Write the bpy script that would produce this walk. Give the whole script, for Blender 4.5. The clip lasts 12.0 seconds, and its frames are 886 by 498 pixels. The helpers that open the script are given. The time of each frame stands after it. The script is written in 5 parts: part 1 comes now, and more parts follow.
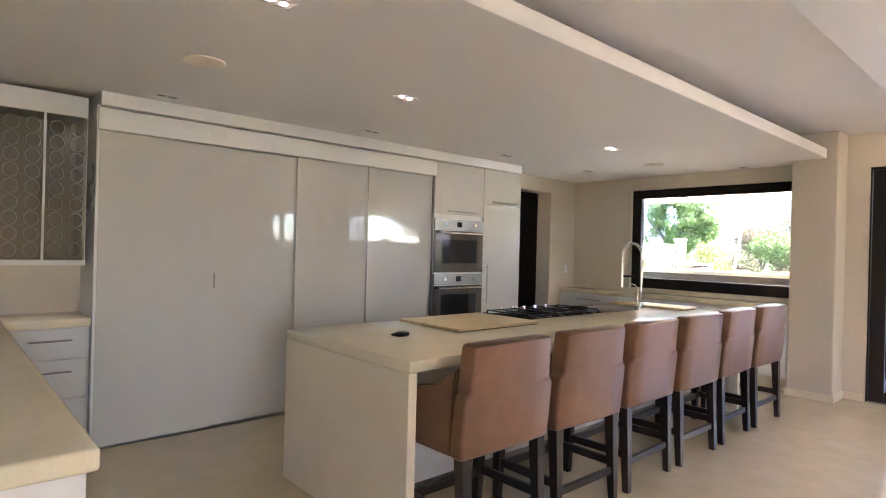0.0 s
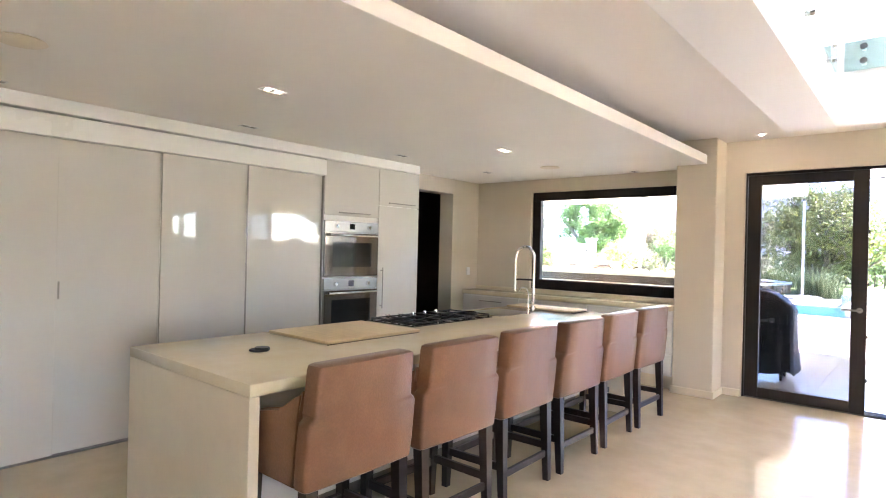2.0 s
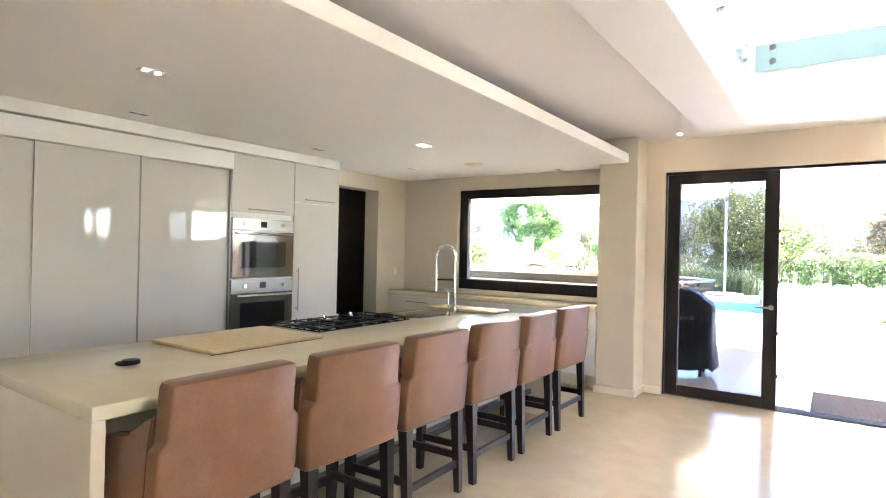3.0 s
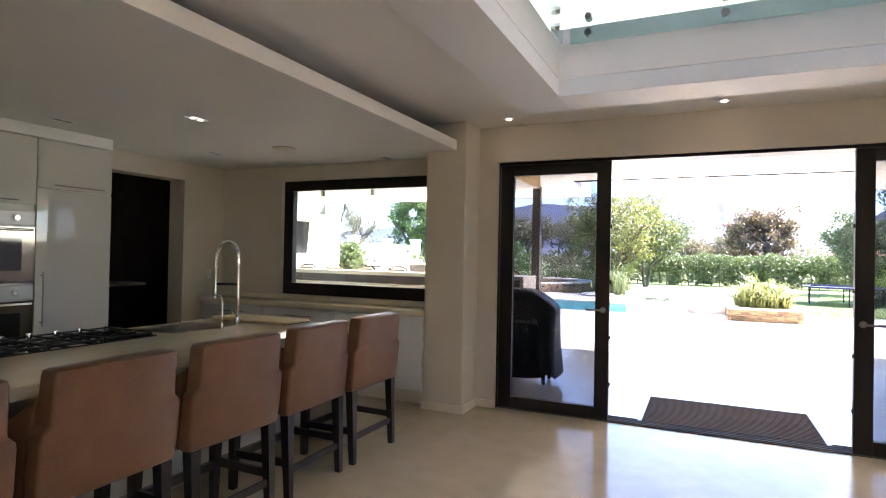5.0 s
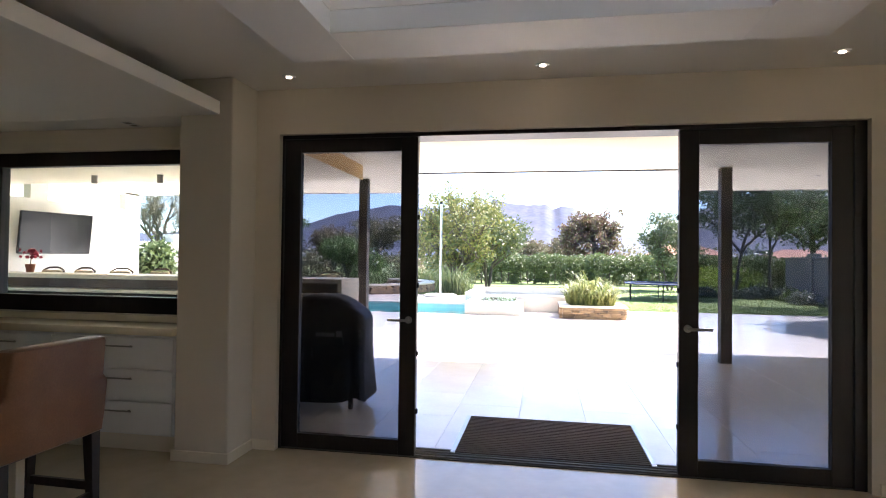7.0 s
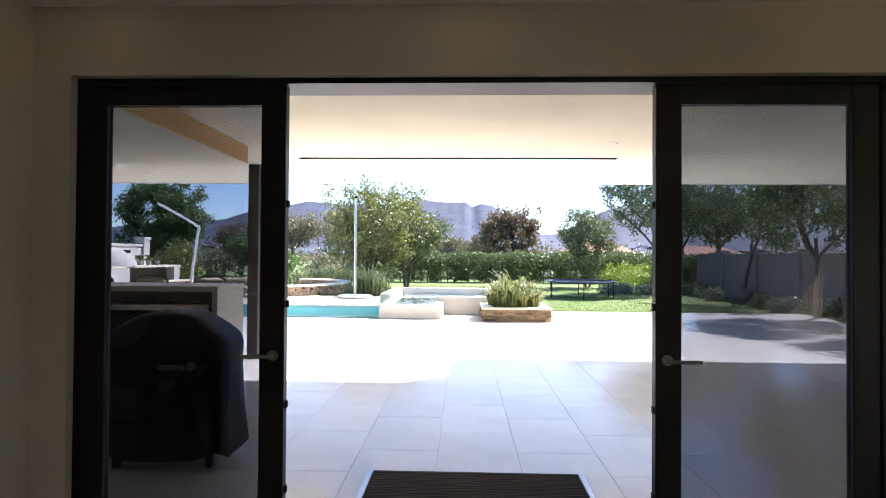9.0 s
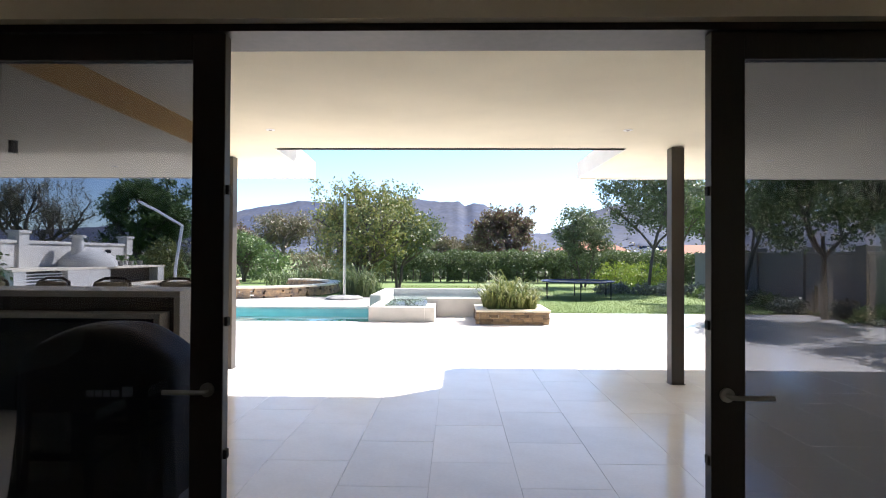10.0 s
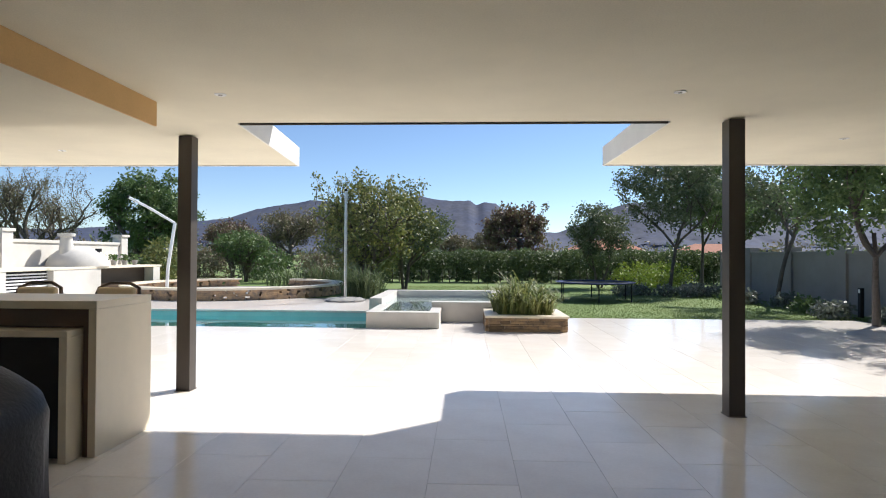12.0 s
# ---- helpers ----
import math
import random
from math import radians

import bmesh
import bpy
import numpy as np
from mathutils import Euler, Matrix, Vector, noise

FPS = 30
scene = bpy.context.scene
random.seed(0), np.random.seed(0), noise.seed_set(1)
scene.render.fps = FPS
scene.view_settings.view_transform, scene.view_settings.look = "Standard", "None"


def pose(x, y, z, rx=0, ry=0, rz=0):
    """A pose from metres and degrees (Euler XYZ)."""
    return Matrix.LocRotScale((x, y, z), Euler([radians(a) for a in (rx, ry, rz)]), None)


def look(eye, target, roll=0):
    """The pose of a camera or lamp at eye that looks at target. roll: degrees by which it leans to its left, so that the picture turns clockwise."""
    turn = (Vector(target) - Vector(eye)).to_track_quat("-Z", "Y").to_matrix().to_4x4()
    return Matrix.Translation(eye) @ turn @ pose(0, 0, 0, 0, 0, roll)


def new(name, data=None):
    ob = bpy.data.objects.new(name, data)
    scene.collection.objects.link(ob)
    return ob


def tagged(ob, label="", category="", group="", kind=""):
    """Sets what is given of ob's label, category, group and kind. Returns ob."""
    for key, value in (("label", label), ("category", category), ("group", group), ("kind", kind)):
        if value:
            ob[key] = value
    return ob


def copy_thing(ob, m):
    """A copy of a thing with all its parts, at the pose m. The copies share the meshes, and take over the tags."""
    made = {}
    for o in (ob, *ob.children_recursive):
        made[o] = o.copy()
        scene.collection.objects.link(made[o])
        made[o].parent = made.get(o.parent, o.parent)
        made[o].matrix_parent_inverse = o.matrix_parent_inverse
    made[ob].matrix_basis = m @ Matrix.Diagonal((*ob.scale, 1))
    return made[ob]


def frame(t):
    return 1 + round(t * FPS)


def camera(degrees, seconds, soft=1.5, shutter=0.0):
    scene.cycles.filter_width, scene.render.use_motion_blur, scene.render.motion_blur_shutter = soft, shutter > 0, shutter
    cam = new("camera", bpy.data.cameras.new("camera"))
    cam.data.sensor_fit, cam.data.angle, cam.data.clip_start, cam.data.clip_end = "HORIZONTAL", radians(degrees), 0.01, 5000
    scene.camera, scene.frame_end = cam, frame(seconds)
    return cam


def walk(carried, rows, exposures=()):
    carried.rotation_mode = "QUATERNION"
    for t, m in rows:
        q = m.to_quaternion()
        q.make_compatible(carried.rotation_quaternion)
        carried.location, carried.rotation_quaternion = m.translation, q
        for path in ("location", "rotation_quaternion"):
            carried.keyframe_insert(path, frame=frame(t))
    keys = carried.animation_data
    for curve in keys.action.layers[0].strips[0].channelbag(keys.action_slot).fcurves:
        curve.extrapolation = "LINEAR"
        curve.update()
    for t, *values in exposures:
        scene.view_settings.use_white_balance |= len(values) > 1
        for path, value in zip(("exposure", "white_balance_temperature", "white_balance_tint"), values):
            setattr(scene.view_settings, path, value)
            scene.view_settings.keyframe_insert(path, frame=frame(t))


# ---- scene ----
cam = camera(76.0, 12.0, soft=1.05)
PATH = [
    (0, (-0.073, -7.062, 1.432), (-1.56, -5.725, 1.431), 1.5),
    (0.5, (-0.046, -7.002, 1.449), (-1.5, -5.628, 1.445), 1.5),
    (1, (-0.032, -6.932, 1.465), (-1.438, -5.511, 1.462), 1.5),
    (1.5, (-0.014, -6.836, 1.481), (-1.366, -5.363, 1.476), 1.5),
    (2, (0.003, -6.699, 1.487), (-1.292, -5.175, 1.487), 1.4),
    (2.5, (-0.012, -6.559, 1.492), (-1.223, -4.968, 1.492), 1.4),
    (3, (0.036, -6.376, 1.492), (-1.099, -4.73, 1.494), 1.3),
    (3.2, (0.066, -6.295, 1.464), (-1.028, -4.62, 1.473), 0.9),
    (4.8, (0.325, -5.345, 1.472), (-0.535, -3.538, 1.494), 1.0),
    (5, (0.351, -5.25, 1.465), (-0.482, -3.432, 1.486), 1.1),
    (5.5, (0.41, -4.965, 1.455), (-0.31, -3.099, 1.482), 1.0),
    (6, (0.494, -4.649, 1.461), (-0.101, -2.74, 1.491), 0.7),
    (6.5, (0.522, -4.344, 1.462), (0.042, -2.403, 1.49), 0.7),
    (7, (0.5, -4.049, 1.448), (0.154, -2.08, 1.482), 0.7),
    (7.2, (0.509, -3.946, 1.441), (0.204, -1.97, 1.479), 0.7),
    (9, (0.473, -2.781, 1.49), (0.405, -0.782, 1.517), 0.4),
    (9.5, (0.463, -2.441, 1.493), (0.414, -0.442, 1.519), 0.3),
    (10, (0.465, -2.113, 1.503), (0.422, -0.113, 1.527), 0.3),
    (10.5, (0.481, -1.766, 1.511), (0.444, 0.234, 1.529), 0.3),
    (11, (0.49, -1.427, 1.512), (0.453, 0.573, 1.529), 0.3),
    (11.5, (0.506, -1.102, 1.511), (0.453, 0.897, 1.529), 0.3),
    (12, (0.549, -0.803, 1.504), (0.467, 1.195, 1.525), 0.3),
]
EXPOSURES = [(0, 5.3, 6500, 27), (1.2, 5.5, 6480, 26), (2.4, 5.9, 6400, 23), (3.2, 5.85, 6350, 21), (4.8, 4.25, 6450, 22), (7.2, 3.15, 6400, 20), (8.8, 2.55, 6300, 16), (9.6, 2.1, 6300, 14), (10.6, 1.65, 6300, 13), (12, 0.95, 6300, 11)]
walk(cam, [(t, look(e, g, r)) for t, e, g, r in PATH], EXPOSURES)

# ---------------------------------------------------------------- light
SUN_TO = Vector((-0.71, -0.68, -1.0))
world = bpy.data.worlds.new("world")
scene.world = world
world.use_nodes = True
wn = world.node_tree
sky = wn.nodes.new("ShaderNodeTexSky")
sky.sky_type = "NISHITA"
sky.sun_disc = False
sky.sun_elevation = math.atan2(1.0, math.hypot(0.71, 0.68))
sky.sun_rotation = math.atan2(0.71, 0.68)
sky.air_density, sky.dust_density, sky.ozone_density = 0.8, 0.05, 3.0
wn.nodes["Background"].inputs[1].default_value = 0.075
wn.links.new(sky.outputs[0], wn.nodes["Background"].inputs[0])
sun = new("sun", bpy.data.lights.new("sun", "SUN"))
sun.data.energy, sun.data.angle, sun.data.color = 4.0, radians(0.55), (1.0, 0.95, 0.87)
sun.matrix_world = look((0, 0, 20), Vector((0, 0, 20)) + SUN_TO)


# ---------------------------------------------------------------- helpers
def sock(node, name, value):
    node.inputs[name].default_value = value


def material(name, color, rough=0.5, metal=0.0, vary=0.12, scale=3.0, grain=60.0, bump=0.0, spec=0.5, coat=0.0,
             second=None, spots=0.5, per_object=0.0, per_island=0.0, stretch=(1, 1, 1), rvary=0.1):
    """A node material: base colour broken up at two scales, roughness variation and fine relief."""
    mat = bpy.data.materials.new(name)
    mat.use_nodes = True
    nt = mat.node_tree
    n, l = nt.nodes, nt.links
    bsdf = n["Principled BSDF"]
    tc = n.new("ShaderNodeTexCoord")
    mp = n.new("ShaderNodeMapping")
    mp.inputs["Scale"].default_value = stretch
    l.new(tc.outputs["Object"], mp.inputs["Vector"])
    big = n.new("ShaderNodeTexNoise")
    sock(big, "Scale", scale), sock(big, "Detail", 5.0), sock(big, "Roughness", 0.6)
    fine = n.new("ShaderNodeTexNoise")
    sock(fine, "Scale", grain), sock(fine, "Detail", 3.0)
    l.new(mp.outputs[0], big.inputs["Vector"])
    l.new(mp.outputs[0], fine.inputs["Vector"])
    mix = n.new("ShaderNodeMix")
    mix.data_type = "RGBA"
    c = color
    c2 = second or tuple(v * (1 - vary) for v in c)
    mix.inputs[6].default_value = (*c, 1)
    mix.inputs[7].default_value = (*c2, 1)
    ramp = n.new("ShaderNodeMapRange")
    sock(ramp, "From Min", spots - 0.16), sock(ramp, "From Max", spots + 0.2)
    l.new(big.outputs["Fac"], ramp.inputs["Value"])
    l.new(ramp.outputs[0], mix.inputs[0])
    val = n.new("ShaderNodeHueSaturation")
    gv = n.new("ShaderNodeMapRange")
    sock(gv, "From Min", 0.25), sock(gv, "From Max", 0.75), sock(gv, "To Min", 1 - vary * 0.6), sock(gv, "To Max", 1 + vary * 0.6)
    l.new(fine.outputs["Fac"], gv.inputs["Value"])
    last = gv.outputs[0]
    if per_object or per_island:
        src = n.new("ShaderNodeObjectInfo") if per_object else n.new("ShaderNodeNewGeometry")
        amount = per_object or per_island
        rv = n.new("ShaderNodeMapRange")
        sock(rv, "To Min", 1 - amount), sock(rv, "To Max", 1 + amount)
        l.new(src.outputs["Random" if per_object else "Random Per Island"], rv.inputs["Value"])
        mul = n.new("ShaderNodeMath")
        mul.operation = "MULTIPLY"
        l.new(last, mul.inputs[0])
        l.new(rv.outputs[0], mul.inputs[1])
        last = mul.outputs[0]
    l.new(last, val.inputs["Value"])
    l.new(mix.outputs[2], val.inputs["Color"])
    l.new(val.outputs[0], bsdf.inputs["Base Color"])
    rr = n.new("ShaderNodeMapRange")
    sock(rr, "To Min", max(0.02, rough * (1 - rvary))), sock(rr, "To Max", min(1.0, rough * (1 + rvary)))
    l.new(big.outputs["Fac"], rr.inputs["Value"])
    l.new(rr.outputs[0], bsdf.inputs["Roughness"])
    sock(bsdf, "Metallic", metal), sock(bsdf, "Specular IOR Level", spec), sock(bsdf, "Coat Weight", coat)
    if bump:
        b = n.new("ShaderNodeBump")
        sock(b, "Strength", bump), sock(b, "Distance", 0.01)
        l.new(fine.outputs["Fac"], b.inputs["Height"])
        l.new(b.outputs[0], bsdf.inputs["Normal"])
    return mat


def glass_material(name, tint, gloss=1.0, rough=0.0):
    mat = bpy.data.materials.new(name)
    mat.use_nodes = True
    nt = mat.node_tree
    n, l = nt.nodes, nt.links
    n.remove(n["Principled BSDF"])
    tr = n.new("ShaderNodeBsdfTransparent")
    tr.inputs[0].default_value = (*tint, 1)
    gl = n.new("ShaderNodeBsdfGlossy")
    sock(gl, "Roughness", rough)
    gl.inputs[0].default_value = (gloss, gloss, gloss, 1)
    lw = n.new("ShaderNodeLayerWeight")
    sock(lw, "Blend", 0.5)
    pw = n.new("ShaderNodeMath")
    pw.operation, pw.inputs[1].default_value = "POWER", 4.0
    l.new(lw.outputs["Facing"], pw.inputs[0])
    fr = n.new("ShaderNodeMath")
    fr.operation, fr.inputs[1].default_value, fr.inputs[2].default_value = "MULTIPLY_ADD", 0.9, 0.035
    l.new(pw.outputs[0], fr.inputs[0])
    mx = n.new("ShaderNodeMixShader")
    l.new(fr.outputs[0], mx.inputs[0])
    l.new(tr.outputs[0], mx.inputs[1])
    l.new(gl.outputs[0], mx.inputs[2])
    l.new(mx.outputs[0], n["Material Output"].inputs[0])
    return mat


def glow(name, color, strength):
    mat = bpy.data.materials.new(name)
    mat.use_nodes = True
    b = mat.node_tree.nodes["Principled BSDF"]
    b.inputs["Base Color"].default_value = (*color, 1)
    b.inputs["Emission Color"].default_value = (*color, 1)
    sock(b, "Emission Strength", strength)
    return mat


def leaf_material(name, color, second, rough=0.55):
    """Leaves: colour by leaf, a little light through them."""
    mat = bpy.data.materials.new(name)
    mat.use_nodes = True
    nt = mat.node_tree
    n, l = nt.nodes, nt.links
    bsdf = n["Principled BSDF"]
    geo = n.new("ShaderNodeNewGeometry")
    mix = n.new("ShaderNodeMix")
    mix.data_type = "RGBA"
    mix.inputs[6].default_value = (*color, 1)
    mix.inputs[7].default_value = (*second, 1)
    l.new(geo.outputs["Random Per Island"], mix.inputs[0])
    l.new(mix.outputs[2], bsdf.inputs["Base Color"])
    sock(bsdf, "Roughness", rough)
    tl = n.new("ShaderNodeBsdfTranslucent")
    l.new(mix.outputs[2], tl.inputs[0])
    ms = n.new("ShaderNodeMixShader")
    ms.inputs[0].default_value = 0.28
    l.new(bsdf.outputs[0], ms.inputs[1])
    l.new(tl.outputs[0], ms.inputs[2])
    l.new(ms.outputs[0], n["Material Output"].inputs[0])
    return mat


def box(bm, x0, x1, y0, y1, z0, z1, bevel=0.0, seg=2):
    """A box, its edges rounded."""
    made = bmesh.ops.create_cube(bm, size=1.0)
    vs = made["verts"]
    for v in vs:
        v.co = Vector((x0 + (v.co.x + 0.5) * (x1 - x0), y0 + (v.co.y + 0.5) * (y1 - y0), z0 + (v.co.z + 0.5) * (z1 - z0)))
    if bevel:
        es = list({e for v in vs for e in v.link_edges})
        bmesh.ops.bevel(bm, geom=es, offset=bevel, segments=seg, affect="EDGES", profile=0.5)
    return bm


def cyl(bm, p0, p1, r0, r1=None, seg=16):
    """A tapered rod from p0 to p1."""
    r1 = r0 if r1 is None else r1
    p0, p1 = Vector(p0), Vector(p1)
    d = p1 - p0
    m = Matrix.Translation((p0 + p1) / 2) @ d.to_track_quat("Z", "Y").to_matrix().to_4x4()
    bmesh.ops.create_cone(bm, cap_ends=True, segments=seg, radius1=r0, radius2=r1, depth=d.length, matrix=m)
    return bm


def tube(bm, pts, r, seg=8):
    """A bent rod through points; r is a number or one radius a point."""
    rs = r if isinstance(r, (list, tuple)) else [r] * len(pts)
    rings = []
    pts = [Vector(p) for p in pts]
    up = Vector((0.13, 0.21, 1)).normalized()
    for i, p in enumerate(pts):
        d = (pts[min(i + 1, len(pts) - 1)] - pts[max(i - 1, 0)]).normalized()
        u = d.cross(up)
        if u.length < 1e-3:
            u = d.cross(Vector((1, 0, 0)))
        u.normalize()
        w = u.cross(d)
        rings.append([bm.verts.new(p + rs[i] * (u * math.cos(a) + w * math.sin(a))) for a in (2 * math.pi * k / seg for k in range(seg))])
    for a, b in zip(rings, rings[1:]):
        for k in range(seg):
            bm.faces.new((a[k], a[(k + 1) % seg], b[(k + 1) % seg], b[k]))
    bm.faces.new(rings[0][::-1])
    bm.faces.new(rings[-1])
    return bm


def lathe(bm, prof, seg=24, center=(0, 0, 0)):
    """A turned shape from a few (radius, height) pairs."""
    c = Vector(center)
    rings = [[bm.verts.new(c + Vector((r * math.cos(a), r * math.sin(a), z))) for a in (2 * math.pi * k / seg for k in range(seg))] for r, z in prof]
    for a, b in zip(rings, rings[1:]):
        for k in range(seg):
            bm.faces.new((a[k], a[(k + 1) % seg], b[(k + 1) % seg], b[k]))
    bm.faces.new(rings[0][::-1])
    bm.faces.new(rings[-1])
    return bm


def prism(bm, pts, z0, z1):
    """An upright block over a flat outline."""
    lo = [bm.verts.new((x, y, z0)) for x, y in pts]
    hi = [bm.verts.new((x, y, z1)) for x, y in pts]
    bm.faces.new(lo[::-1]), bm.faces.new(hi)
    for k in range(len(pts)):
        q = (k + 1) % len(pts)
        bm.faces.new((lo[k], lo[q], hi[q], hi[k]))
    return bm


def mesh_of(name, bm, mat, smooth=0.0):
    bmesh.ops.recalc_face_normals(bm, faces=bm.faces)
    me = bpy.data.meshes.new(name)
    bm.to_mesh(me)
    bm.free()
    me.materials.append(mat)
    if smooth:
        me.shade_smooth()
        me.set_sharp_from_angle(angle=radians(smooth))
    return me


def part(name, bm, mat, parent, label="", smooth=0.0):
    ob = new(name, mesh_of(name, bm, mat, smooth))
    ob.parent = parent
    if label:
        ob["label"] = label
    return ob


def thing(name, label, category, at=(0, 0, 0), group="", kind="", turn=0.0):
    ob = new(name)
    ob.empty_display_size = 0.1
    ob.matrix_basis = pose(*at, 0, 0, turn)
    return tagged(ob, label, category, group, kind)


def solid(name, bm, mat, label, category, group="", kind="", smooth=0.0, at=(0, 0, 0), turn=0.0):
    ob = new(name, mesh_of(name, bm, mat, smooth))
    ob.matrix_basis = pose(*at, 0, 0, turn)
    return tagged(ob, label, category, group, kind)


def B():
    return bmesh.new()


def structure(name, boxes, mat, label, bevel=0.0):
    bm = B()
    for b in boxes:
        box(bm, *b, bevel=bevel)
    return solid(name, bm, mat, label, "structure", kind="structure")


# ---------------------------------------------------------------- materials
PAINT = material("cream_wall_paint", (0.69, 0.61, 0.50), 0.75, vary=0.05, scale=1.2, grain=180, bump=0.05)
CEIL = material("ceiling_paint", (0.91, 0.875, 0.82), 0.8, vary=0.03, scale=0.8, grain=200, bump=0.03)
CEILW = material("white_ceiling_paint", (0.86, 0.85, 0.83), 0.7, vary=0.03, scale=0.8, grain=200, bump=0.03)
SCREED = material("polished_cream_floor", (0.56, 0.455, 0.30), 0.15, vary=0.10, scale=0.9, grain=6, second=(0.64, 0.545, 0.39), spots=0.5, rvary=0.5, bump=0.01)
LACQ = material("white_gloss_lacquer", (0.59, 0.572, 0.535), 0.025, vary=0.02, scale=0.6, grain=4, spec=0.45, rvary=0.3)
LACQ2 = material("white_satin_lacquer", (0.78, 0.77, 0.75), 0.28, vary=0.02, scale=0.8, grain=40)
STONE = material("cream_engineered_stone", (0.81, 0.735, 0.57), 0.16, vary=0.06, scale=5, grain=260, second=(0.77, 0.67, 0.47), rvary=0.3)
STONEM = material("cream_stone_side", (0.78, 0.69, 0.54), 0.4, vary=0.06, scale=5, grain=260)
WOODB = material("pale_maple_board", (0.74, 0.58, 0.33), 0.45, vary=0.14, scale=4, grain=30, stretch=(1, 14, 1))
LEATHER = material("worn_tan_leather", (0.185, 0.088, 0.046), 0.34, vary=0.2, scale=7, grain=120, second=(0.225, 0.115, 0.063), spots=0.6, bump=0.12, rvary=0.3, per_object=0.08)
SEATDARK = material("dark_seat_leather", (0.03, 0.022, 0.02), 0.5, vary=0.2, grain=120, bump=0.2)
WENGE = material("dark_wenge_wood", (0.022, 0.012, 0.010), 0.35, vary=0.3, scale=6, grain=60, stretch=(8, 8, 1))
STEEL = material("brushed_steel", (0.30, 0.285, 0.265), 0.30, metal=1.0, vary=0.08, scale=2, grain=90, stretch=(1, 1, 40))
CHROME = material("polished_chrome", (0.75, 0.75, 0.75), 0.08, metal=1.0, vary=0.03)
IRON = material("cast_iron", (0.018, 0.018, 0.019), 0.5, vary=0.3, grain=150, bump=0.2)
SMOKED = material("smoked_mirror_oven_glass", (0.20, 0.175, 0.15), 0.08, metal=0.75, vary=0.06)
BLACKG = material("dark_oven_glass", (0.012, 0.012, 0.013), 0.04, vary=0.1, spec=0.7)
FRAMEM = material("dark_brown_timber_frame", (0.024, 0.018, 0.017), 0.42, spec=0.3, vary=0.25, scale=5, grain=50, stretch=(6, 6, 1))
HANDLE = material("satin_nickel", (0.34, 0.33, 0.31), 0.35, metal=1.0, vary=0.05)
PANE = glass_material("tinted_pane", (0.45, 0.47, 0.515), gloss=0.5)
CLEAR = glass_material("clear_pane", (0.9, 0.94, 0.93))
GREENG = glass_material("green_balustrade_glass", (0.74, 0.86, 0.84))
FROST = glass_material("cabinet_glass", (0.72, 0.71, 0.67), rough=0.12)
MATM = material("brown_ribbed_mat", (0.055, 0.035, 0.028), 0.9, vary=0.3, grain=120, bump=0.4)
ALU = material("aluminium_edge", (0.5, 0.5, 0.5), 0.35, metal=1.0, vary=0.1)
PAVE = material("pale_travertine_paver", (0.85, 0.80, 0.75), 0.13, vary=0.05, scale=2.2, grain=40, second=(0.77, 0.705, 0.65), spots=0.55, per_object=0.04, rvary=0.4, bump=0.02)
JOINT = material("grout", (0.70, 0.64, 0.57), 0.9, vary=0.2)
PLASTER = material("white_outdoor_plaster", (0.80, 0.78, 0.74), 0.85, vary=0.08, scale=2, grain=120, bump=0.15)
SOFFIT = material("cream_soffit_plaster", (0.76, 0.705, 0.56), 0.85, vary=0.10, scale=1.0, grain=100, bump=0.08)
OCHRE = material("ochre_warm_bounce", (0.68, 0.44, 0.20), 0.8, vary=0.08, grain=90)
WHITEWASH = material("weathered_whitewash", (0.60, 0.575, 0.53), 0.9, vary=0.10, scale=1.5, grain=90, second=(0.52, 0.495, 0.45), spots=0.55, bump=0.2)
GREYW = material("grey_boundary_plaster", (0.27, 0.255, 0.24), 0.9, vary=0.14, scale=1.5, grain=80, bump=0.2)
COLUMN = material("bronze_brown_steel", (0.060, 0.050, 0.042), 0.45, vary=0.15, scale=2, grain=80)
BROWN = material("brown_cladding", (0.10, 0.065, 0.045), 0.5, vary=0.15, scale=3)
COVER = material("black_vinyl_cover", (0.017, 0.017, 0.020), 0.5, spec=0.35, vary=0.3, scale=6, grain=60, bump=0.3)
STACK = material("stacked_slate", (0.36, 0.24, 0.13), 0.85, vary=0.35, scale=5, grain=60, second=(0.12, 0.095, 0.08), per_object=0.5, bump=0.4)
LAWN = material("lawn_grass", (0.12, 0.185, 0.045), 0.9, vary=0.25, scale=0.35, grain=18, second=(0.17, 0.20, 0.06), spots=0.6, bump=0.4)
BARK = material("grey_bark", (0.12, 0.10, 0.085), 0.9, vary=0.35, scale=8, grain=40, bump=0.5)
DARKTV = material("dark_screen", (0.02, 0.021, 0.025), 0.12, vary=0.05)
# distance haze is put into the mountains' blue base colour
MOUNT = material("haze_blue_mountain", (0.034, 0.050, 0.105), 1.0, vary=0.4, scale=0.012, grain=0.08, second=(0.062, 0.068, 0.095), spots=0.5)
TERRA = material("terracotta_roof", (0.36, 0.15, 0.09), 0.9, vary=0.2, scale=2)
POOLT = material("pool_mosaic", (0.30, 0.58, 0.58), 0.4, vary=0.12, scale=3, grain=30)
WHITEM = material("white_powder_coat", (0.8, 0.8, 0.8), 0.35, vary=0.04)
SPAST = material("grey_cream_spa_stone", (0.60, 0.57, 0.52), 0.5, vary=0.12, scale=3, grain=60)
CONC = material("grey_concrete", (0.34, 0.33, 0.31), 0.9, vary=0.2, grain=60, bump=0.2)
NAVY = material("navy_pad", (0.03, 0.05, 0.16), 0.6, vary=0.15)
